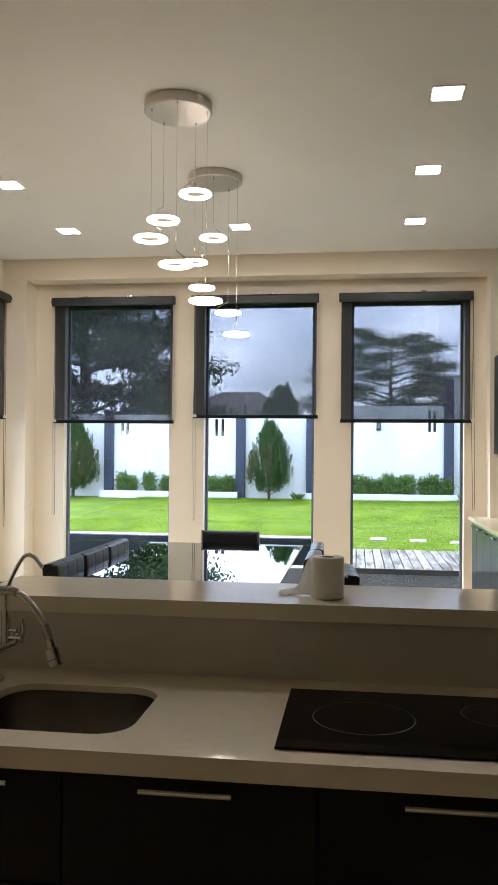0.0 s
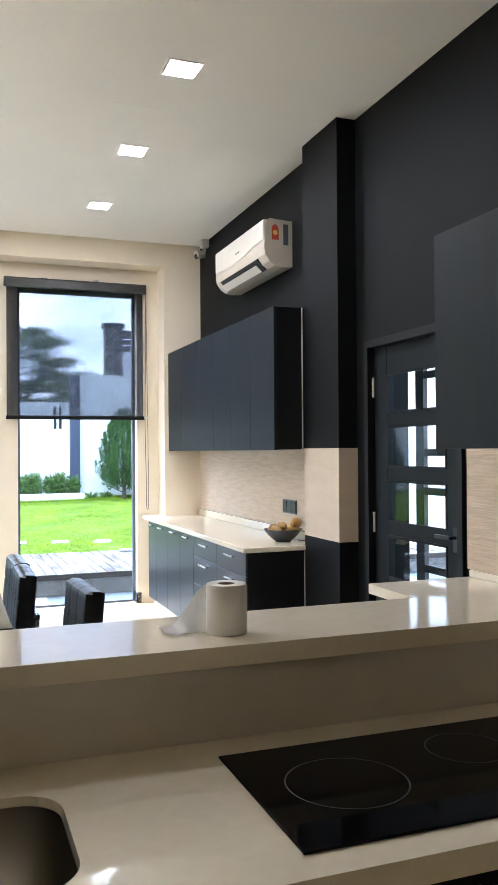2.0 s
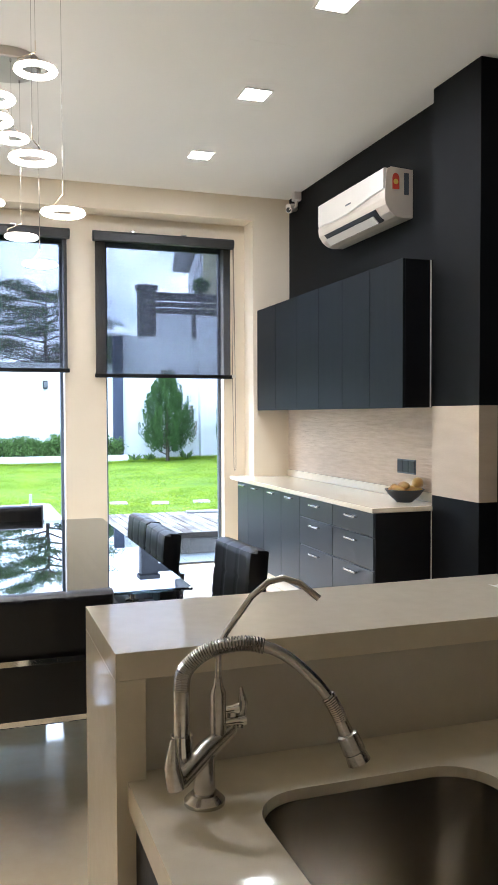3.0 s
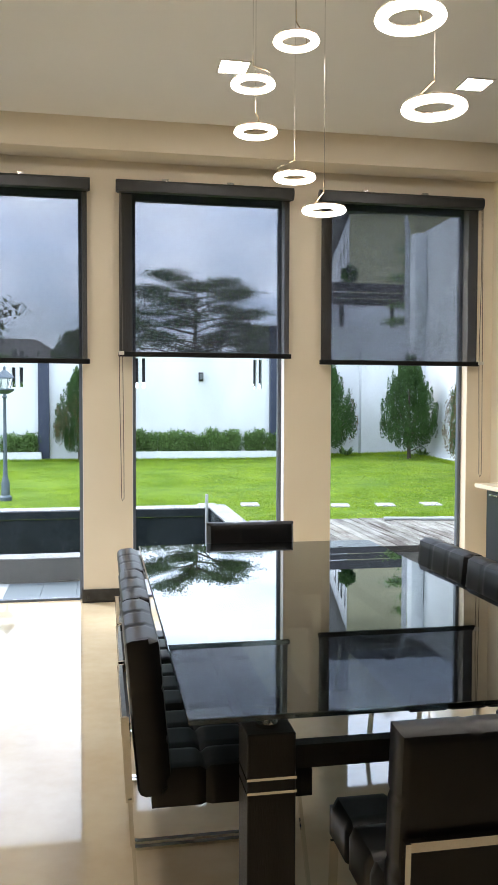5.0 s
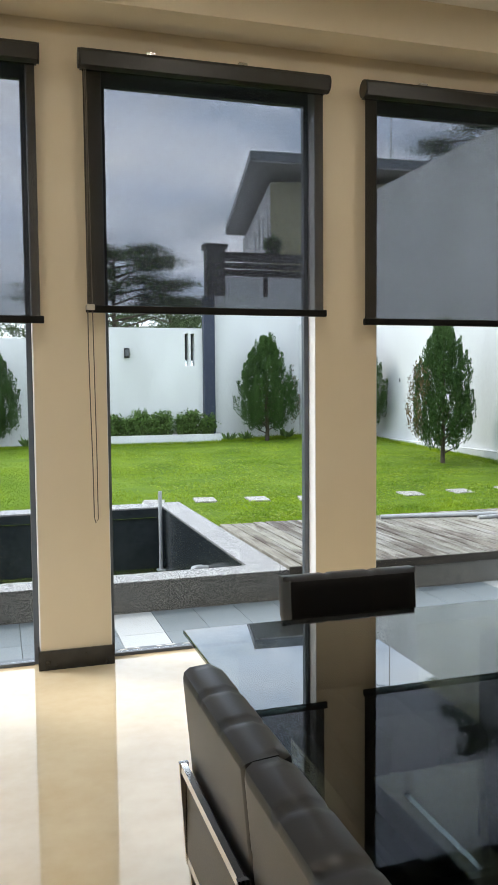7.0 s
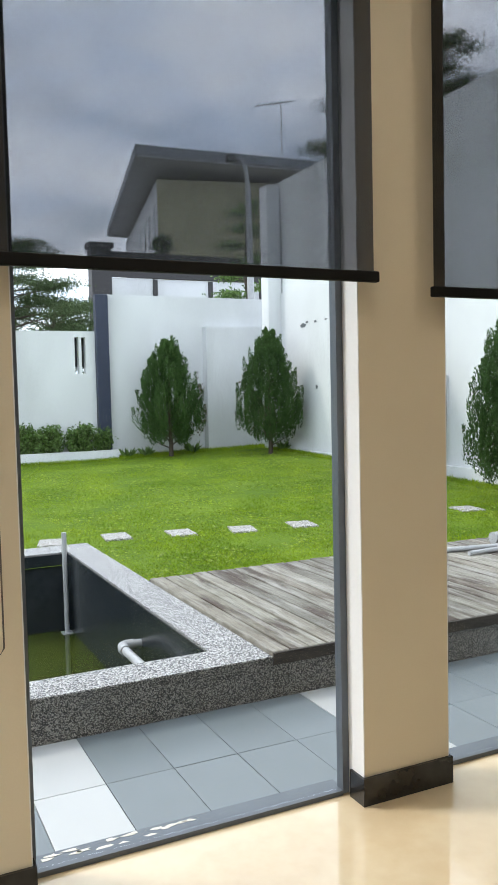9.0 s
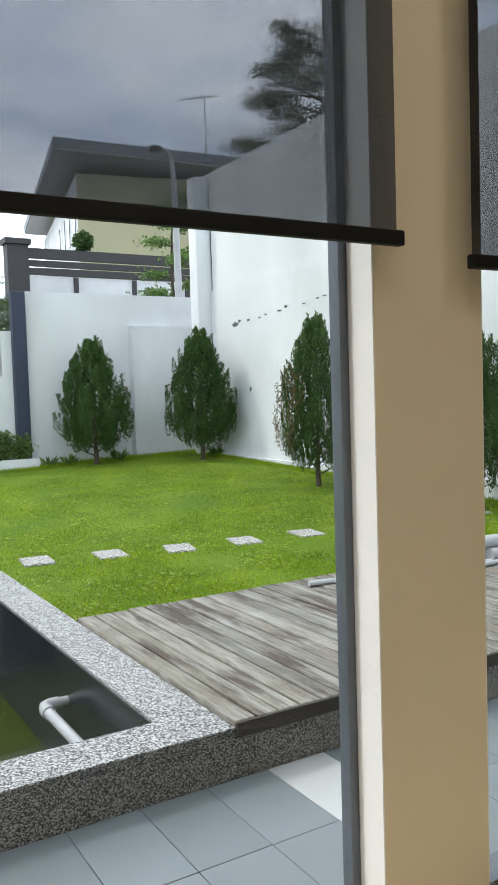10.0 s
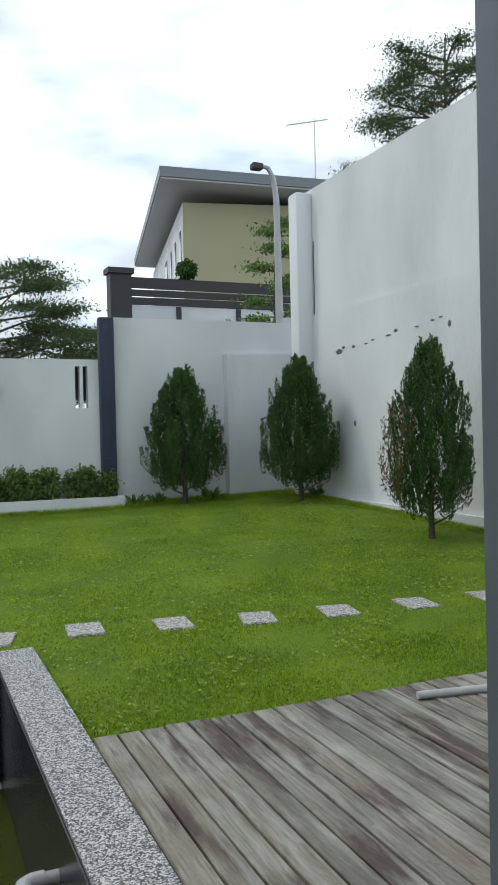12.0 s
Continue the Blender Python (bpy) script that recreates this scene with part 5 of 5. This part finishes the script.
cy_kinds = [cypress(3), cypress(4), cypress(9)]
cy0 = cy_kinds[0]
CYP = [(4.76, 13.25, 2.62, 1.12, 0), (6.50, 12.15, 2.72, 1.02, 70), (6.25, 8.05, 2.72, 0.86, 150), (-1.28, 13.45, 2.42, 1.06, 220), (-6.85, 13.4, 2.5, 1.15, 300), (6.4, 5.3, 2.6, 0.95, 30), (-9.6, 13.4, 2.5, 1.1, 100)]
for k, (x, y, h, fat, a) in enumerate(CYP):
    m = pose(x, y, lawn_z(x, y) - 0.02, 0, 0, a)
    o = cy_kinds[k] if k < 3 else copy_thing(cy_kinds[k % 3], m)
    o.matrix_basis = m @ Matrix.Diagonal((h * fat * 0.97, h * fat * 0.97, h * 0.98, 1))


def shrub():
    e = thing("planter_shrub", "small leafy green shrub in the white planter", "shrub", (0, 0, 0), "planter shrubs")
    bm = bmesh.new()
    base, way = [], []
    for k in range(9):
        a = k * 2.4
        q = [Vector((0.03 * math.cos(a), 0.03 * math.sin(a), -0.02))]
        for j in range(4):
            q.append(q[-1] + Vector((0.045 * math.cos(a + j), 0.045 * math.sin(a + j), 0.115)))
        tube(bm, q, [0.006, 0.005, 0.004, 0.003, 0.002], 5)
        for j in range(1, 5):
            p = np.array(q[j]) + rng.normal(size=(30, 3)) * 0.055
            base.append(p)
            way.append(rng.normal(size=(30, 3)) + np.array([0, 0, 0.6]))
    part("stems", bm, BARK, e)
    c = new("foliage", leaves("foliage", np.concatenate(base), np.concatenate(way), 0.075, 0.04, SHRUB_LEAF))
    c.parent = e
    return e


s0 = shrub()
spots = [-5.55, -5.3, -4.75, -4.25, -4.0, -3.4, -2.95, -2.65, -2.45, 0.12, 0.42, 0.75, 1.05, 1.33, 1.62, 1.92, 2.2, 2.5, 2.95, 3.15, 3.5]
for k, x in enumerate(spots):
    m = pose(x, 13.86, lawn_z(0, 13.6) + 0.12, 0, 0, 67 * k)
    o = s0 if k == 0 else copy_thing(s0, m)
    o.matrix_basis = m @ Matrix.Diagonal((1.0, 1.0, random.uniform(0.8, 1.15), 1))
for x, y, s in ((4.35, 13.55, 0.55), (5.35, 13.5, 0.6), (7.0, 12.6, 0.5), (-0.5, 13.6, 0.6), (3.95, 13.6, 0.5)):
    a = rng.uniform(0, math.tau, 46)
    d = np.stack([np.cos(a), np.sin(a), rng.uniform(0.5, 2.2, 46)], 1)
    q = np.stack([np.cos(a), np.sin(a), rng.uniform(0, 1.2, 46)], 1) * rng.uniform(0, 0.1, (46, 1))
    o = new("wall_weed", leaves("wall_weed", q, d, 0.34 * s, 0.11 * s, SHRUB_LEAF))
    o.matrix_basis = pose(x, y, lawn_z(x, y) - 0.01)
    tagged(o, "small broad-leaved weed at the foot of the garden wall", "weed", "wall weeds")


def tree(name, at, height, trunk_r, spread, crown_low, limbs, leaf_n, leaf, label, flat=0.35, seed=1, material=FAR_LEAF, clump=0.5):
    """A tapered trunk, spreading limbs that fork, and leaf sprays round their outer ends."""
    g = np.random.default_rng(seed)
    e = thing(name, label, "tree", at)
    bm = bmesh.new()
    tube(bm, [(0, 0, -0.3), (0.1, 0, height * 0.3), (-0.05, 0.1, height * 0.6), (0, 0, height * 0.92)], [trunk_r, trunk_r * 0.8, trunk_r * 0.5, trunk_r * 0.12], 10)
    ends = []
    for k in range(limbs):
        z = crown_low + (height * 0.95 - crown_low) * (k + 0.5) / limbs
        a = k * 2.399 + g.uniform(-0.3, 0.3)
        reach = spread * math.sqrt(max(0.06, 1 - ((z - crown_low) / (height - crown_low)) ** 1.7)) * g.uniform(0.7, 1.1)
        o = Vector((math.cos(a), math.sin(a), 0))
        p0 = Vector((0, 0, z * 0.92))
        p1, p2 = p0 + o * reach * 0.5 + Vector((0, 0, flat * 0.4 * reach)), p0 + o * reach + Vector((0, 0, flat * 0.55 * reach))
        tube(bm, [p0, p1, p2], [trunk_r * 0.3, trunk_r * 0.17, trunk_r * 0.05], 6)
        for j in range(5):
            b = a + g.uniform(-0.9, 0.9)
            s = p1.lerp(p2, g.uniform(0, 0.9))
            t = s + Vector((math.cos(b), math.sin(b), g.uniform(0.05, 0.4))) * reach * g.uniform(0.2, 0.42)
            tube(bm, [s, t], [trunk_r * 0.08, trunk_r * 0.03], 4)
            ends.append((s.lerp(t, 0.5), t))
        ends.append((p1, p2))
    part("trunk", bm, BARK, e, "dark trunk and limbs")
    per = leaf_n // len(ends)
    base = []
    for s, t in ends:
        u = g.uniform(0.1, 1.1, (per, 1))
        base.append(np.array(s) + (np.array(t) - np.array(s)) * u + g.normal(size=(per, 3)) * np.array([clump, clump, clump * 0.24]))
    base = np.concatenate(base)
    c = new("crown", leaves("crown", base, g.normal(size=base.shape) + np.array([0, 0, 0.2]), leaf, leaf * 0.5, material))
    c.parent = e
    return e


tree("spreading_tree", (2.3, 20.0, 0), 6.3, 0.12, 3.2, 2.4, 34, 46000, 0.075, "spreading flat-topped tree behind the garden wall", 0.28, 11, FAR_LEAF, 0.24)
tree("low_tree", (4.2, 21.0, 0), 4.9, 0.1, 2.2, 2.0, 18, 18000, 0.075, "low spreading tree behind the garden wall", 0.25, 14, FAR_LEAF, 0.26)
tree("tall_tree", (22.4, 28.9, 0), 20.0, 0.24, 4.3, 11.5, 44, 46000, 0.12, "tall airy tree behind the boundary wall", 0.35, 5, FAR_LEAF, 0.36)
tree("dense_tree", (-8.3, 18.5, 0), 9.0, 0.3, 4.2, 1.6, 26, 40000, 0.2, "large dense dark tree behind the garden wall", 0.3, 8, FAR_LEAF, 0.6)
tree("small_tree", (-4.6, 16.6, 0), 4.1, 0.1, 1.6, 1.2, 14, 9000, 0.13, "young yellowish green tree behind the wall", 0.4, 21, SHRUB_LEAF, 0.3)
tree("garden_climber", (9.3, 18.8, 0), 8.0, 0.08, 0.8, 3.0, 14, 6000, 0.11, "straggling leafy tree by the street lamp", 0.5, 31, SHRUB_LEAF, 0.2)
pc = copy_thing(cy0, pose(-1.7, 22.0, 0, 0, 0, 40))
tagged(pc, "broad dark conifer behind the garden wall", "tree", "conifers behind the wall")
pc.matrix_basis = pose(-1.7, 22.0, 0, 0, 0, 40) @ Matrix.Diagonal((5.0, 5.0, 4.4, 1))

# ---- garden lamp post ----
gl = thing("garden_lamp", "ornate dark metal garden lamp post on the lawn", "garden lamp", (-2.3, 7.0, lawn_z(-2.3, 7.0)))
part("post", lathe([(0, 0), (0.10, 0), (0.10, 0.06), (0.07, 0.09), (0.065, 0.3), (0.05, 0.34), (0.035, 0.42), (0.028, 1.0), (0.034, 1.02), (0.026, 1.06), (0.022, 1.62), (0.04, 1.65), (0.02, 1.70), (0, 1.70)], 16), LAMP_METAL, gl, "turned metal post", True)
ln = part("lantern", lathe([(0.06, 1.70), (0.13, 1.74), (0.15, 1.76), (0.15, 1.78), (0.06, 1.72), (0.06, 1.70)], 8), LAMP_METAL, gl, "lantern tray")
part("lantern_glass", lathe([(0.085, 1.78), (0.135, 1.95), (0.13, 1.95), (0.08, 1.78), (0.085, 1.78)], 6), GLASS, ln, "clear panes")
part("lantern_roof", lathe([(0, 1.94), (0.16, 1.95), (0.15, 1.97), (0.06, 2.05), (0.02, 2.08), (0.02, 2.12), (0.0, 2.15)], 6), LAMP_METAL, ln, "pointed roof")
for k in range(6):
    a = k * math.tau / 6
    part("lantern_rib", bar((0.083 * math.cos(a), 0.083 * math.sin(a), 1.78), (0.135 * math.cos(a), 0.135 * math.sin(a), 1.95), 0.006, 5), LAMP_METAL, ln)

# ---- pipes and bars left on the deck ----
b0 = solid("steel_bar", bar((0, 0, 0), (1.6, -0.28, 0), 0.022, 10), PVC, "grey pipe lying on the deck", "pipe", smooth=True)
b0.matrix_basis = pose(2.66, 3.22, 0.152)
for k, (x, y, z, r, l, a) in enumerate(((4.3, 3.0, 0.19, 0.055, 1.8, -4), (4.1, 3.13, 0.19, 0.055, 1.9, -2), (4.25, 3.06, 0.285, 0.055, 1.7, -6), (3.6, 2.86, 0.15, 0.02, 2.2, 4))):
    o = solid("loose_pipe", bar((0, 0, 0), (l, 0, 0), r, 14), PVC, "grey plastic pipe stacked on the deck", "pipe", "pipes on the deck", True)
    o.matrix_basis = pose(x, y, z, 0, 0, a)

# ---- beyond the walls ----
fence = thing("neighbour_fence", "white parapet with charcoal rails and a capped post", "fence")
part("post", boxes((6.5, 25.4, -0.3, 7.2, 25.9, 6.7), (6.42, 25.32, 6.7, 7.28, 25.98, 6.88)), DARK_RAIL, fence, "charcoal capped post")
part("wall", boxes((7.2, 25.55, -0.3, 22, 25.8, 5.72)), EXT_WHITE, fence, "white parapet wall")
for z0, z1 in ((6.28, 6.62), (6.02, 6.22), (5.74, 5.97)):
    part("rail", boxes((7.2, 25.5, z0, 22, 25.65, z1)), DARK_RAIL, fence, "charcoal rail")
for x in (8.75, 10.9, 13.0):
    part("stub_post", boxes((x, 25.48, 4.7, x + 0.16, 25.55, 5.70)), DARK_RAIL, fence, "charcoal stub post")
tp = thing("topiary_ball", "clipped round shrub on the parapet", "shrub", (9.2, 25.7, 6.62))
part("stem", bar((0, 0, -0.02), (0, 0, 0.3), 0.03, 6), BARK, tp)
q = rng.normal(size=(1500, 3))
q = q / np.linalg.norm(q, axis=1, keepdims=True) * rng.uniform(0.2, 0.36, (1500, 1)) + np.array([0, 0, 0.36])
cr = new("crown", leaves("crown", q, rng.normal(size=(1500, 3)), 0.11, 0.06, CYP_LEAF))
cr.parent = tp

hs = thing("neighbour_house", "olive rendered house with a grey overhanging roof", "house", (9.05, 28.0, -0.24), "", -12)
part("wall", boxes((0.95, 1.2, -0.3, 18, 15, 10.45)), HOUSE, hs, "olive rendered wall")
part("side_wall", boxes((0.938, 1.2, -0.3, 0.95, 15, 10.4)), EXT_WHITE, hs, "pale rendered gable side")
roof = part("roof", prism([(0, 11.05), (20, 10.2), (20, 10.55), (0, 11.42)], 0, 16.2, "y"), ROOF, hs, "grey metal roof")
part("soffit", prism([(0.05, 10.98), (19.9, 10.14), (19.9, 10.19), (0.05, 11.04)], 0.05, 16.1, "y"), SOFFIT, roof, "grey soffit")
for y, w, z0 in ((1.7, 0.5, 7.6), (3.6, 0.5, 8.1), (5.3, 0.45, 8.1), (7.2, 0.9, 7.4)):
    wn_ = part("window", boxes((0.90, y, z0, 0.945, y + w, 9.5)), DARK_PANE, hs, "narrow dark window")
    part("window_trim", boxes((0.925, y - 0.06, z0 - 0.06, 0.945, y, 9.56), (0.925, y + w, z0 - 0.06, 0.945, y + w + 0.06, 9.56)), EXT_WHITE, wn_, "white trim")
an = thing("tv_antenna", "thin roof antenna on the neighbour house", "antenna", (15.2, 27.6, 10.1))
part("mast", bar((0, 0, 0), (0, 0, 3.4), 0.025, 6), STEEL, an)
part("boom", bar((-1.2, 0, 3.0), (0.6, 0, 3.45), 0.02, 6), STEEL, an)
for k in range(6):
    x = -1.1 + 0.3 * k
    part("element", bar((x, -0.35, 3.02 + 0.25 * (x + 1.2)), (x, 0.35, 3.02 + 0.25 * (x + 1.2)), 0.012, 5), STEEL, an)
h2 = thing("far_house", "low house with a brown hipped roof", "house", (-4.4, 27.0, 0))
part("wall", boxes((-2.6, 0, -0.3, 2.6, 5, 3.1)), EXT_WHITE, h2, "white wall")
hb = bmesh.new()
vv = [hb.verts.new(p) for p in ((-3.1, -0.5, 3.05), (3.1, -0.5, 3.05), (3.1, 5.5, 3.05), (-3.1, 5.5, 3.05), (-0.9, 2.5, 4.45), (0.9, 2.5, 4.45))]
for f in ((0, 1, 5, 4), (1, 2, 5), (2, 3, 4, 5), (3, 0, 4), (0, 3, 2, 1)):
    hb.faces.new([vv[i] for i in f])
part("roof", hb, TAN_TILE, h2, "brown tiled hipped roof")
sl = thing("street_lamp", "grey street lamp with a curved arm", "street lamp", (7.62, 15.2, 0))
part("pole", tube(bmesh.new(), [(0, 0, -0.3), (0, 0, 3.0), (-0.02, 0, 6.4), (-0.08, 0, 6.85), (-0.2, 0, 7.05), (-0.36, 0, 7.08)], [0.1, 0.09, 0.065, 0.055, 0.05, 0.045], 12), PVC, sl, "tapered pole", True)
part("lamp_head", rbox(-0.58, -0.1, 6.98, -0.34, 0.1, 7.12, 0.03), DARK_RAIL, sl, "dark lamp head")

# cracks and stains on the high wall
for k, (y, z, l, w) in enumerate(((12.0, 3.0, 0.22, 0.09), (11.84, 3.06, 0.1, 0.05), (11.5, 3.05, 0.1, 0.05), (11.1, 3.06, 0.12, 0.025), (10.9, 3.1, 0.08, 0.03), (10.45, 3.12, 0.14, 0.03), (10.25, 3.17, 0.1, 0.05), (9.7, 3.16, 0.11, 0.02), (9.3, 3.2, 0.09, 0.03), (9.1, 3.22, 0.1, 0.025), (8.9, 3.1, 0.07, 0.09), (11.5, 1.76, 0.07, 0.09))):
    pts = []
    for a in range(14):
        t = a / 14 * math.tau
        rr = 1 + 0.45 * math.sin(3 * t + k * 1.7) * math.cos(2 * t + k)
        pts.append((y + l / 2 * rr * math.cos(t), z - 0.12 + w / 2 * rr * math.sin(t)))
    solid("render_chip", prism(pts, 7.214, 7.2195, "x"), GREY_PL, "grey chip in the white wall render", "chip", "wall chips")
ck = bmesh.new()
tube(ck, [(7.247, 12.93, 3.66), (7.247, 12.92, 4.2), (7.247, 12.935, 4.6), (7.247, 12.92, 5.0)], 0.012, 4)
solid("wall_crack", ck, GREY_PL, "dark crack in the white wall", "crack")

# ---- grass ----
N = 360000
gx, gy = rng.uniform(-5, 7.1, N), 3.5 + 10.2 * rng.uniform(0, 1, N) ** 1.9
keep = ~((gx < PX1 + 0.02) & (gy < PY1 + 0.02))
for k in range(-3, 8):
    sx, sy = 2.88 + 0.695 * k, 5.83 - 0.135 * max(k, -2)
    keep &= ~((abs(gx - sx) < 0.14) & (abs(gy - sy) < 0.185))
gx, gy = gx[keep], gy[keep]
for a, b in ((-5.0, 3.8), (3.8, 7.1)):
    extra = rng.uniform(a, b, 5000)
    gx, gy = np.concatenate([gx, extra]), np.concatenate([gy, rng.uniform(13.3, 13.62 if b < 4 else 13.95, 5000)])
extra = rng.uniform(4.0, 13.3, 7000)
gx, gy = np.concatenate([gx, rng.uniform(6.9, 7.12, 7000)]), np.concatenate([gy, extra])
tuft = np.array([noise.noise((a * 1.3, b * 1.3, 9.0)) for a, b in zip(gx, gy)])
size = np.where((gy > 13.25) | (gx > 6.9), 0.075, 0.024 * (1 + 0.75 * tuft))
base = np.stack([gx, gy, np.array([lawn_z(a, b) for a, b in zip(gx, gy)]) - 0.004], 1)
way = rng.normal(size=base.shape) * 0.75 + np.array([0, 0, 1.0])
way[:, 2] = abs(way[:, 2])
gr_ = new("grass", leaves("grass", base, way, size, 0.0075, BLADE))
tagged(gr_, "short mown grass blades on the lawn", "grass", kind="stuff")

# clover and small weeds among the grass
M = 5200
cx, cy = rng.uniform(0.9, 7.0, M), 3.55 + 8.5 * rng.uniform(0, 1, M) ** 1.6
patch = np.array([noise.noise((a * 0.9, b * 0.9, 4.0)) for a, b in zip(cx, cy)])
ok = (patch > -0.12) & ~((cx < PX1 + 0.05) & (cy < PY1 + 0.05))
for k in range(-3, 6):
    ok &= ~((abs(cx - 2.88 - 0.695 * k) < 0.17) & (abs(cy - 5.83 + 0.135 * max(k, -2)) < 0.22))
cx, cy = cx[ok], cy[ok]
turn = np.repeat(rng.uniform(0, math.tau, len(cx)), 3) + np.tile([0, 2.1, 4.2], len(cx))
cz = np.array([lawn_z(a, b) for a, b in zip(cx, cy)]) + rng.uniform(0.018, 0.034, len(cx))
stalk = np.repeat(np.stack([cx, cy, cz], 1), 3, axis=0)
spread = np.stack([np.cos(turn), np.sin(turn), rng.uniform(0.1, 0.6, len(turn))], 1)
cl = new("clover", leaves("clover", stalk, spread, 0.024, 0.021, CLOVER))
tagged(cl, "pale clover leaves scattered through the lawn", "clover", kind="stuff")
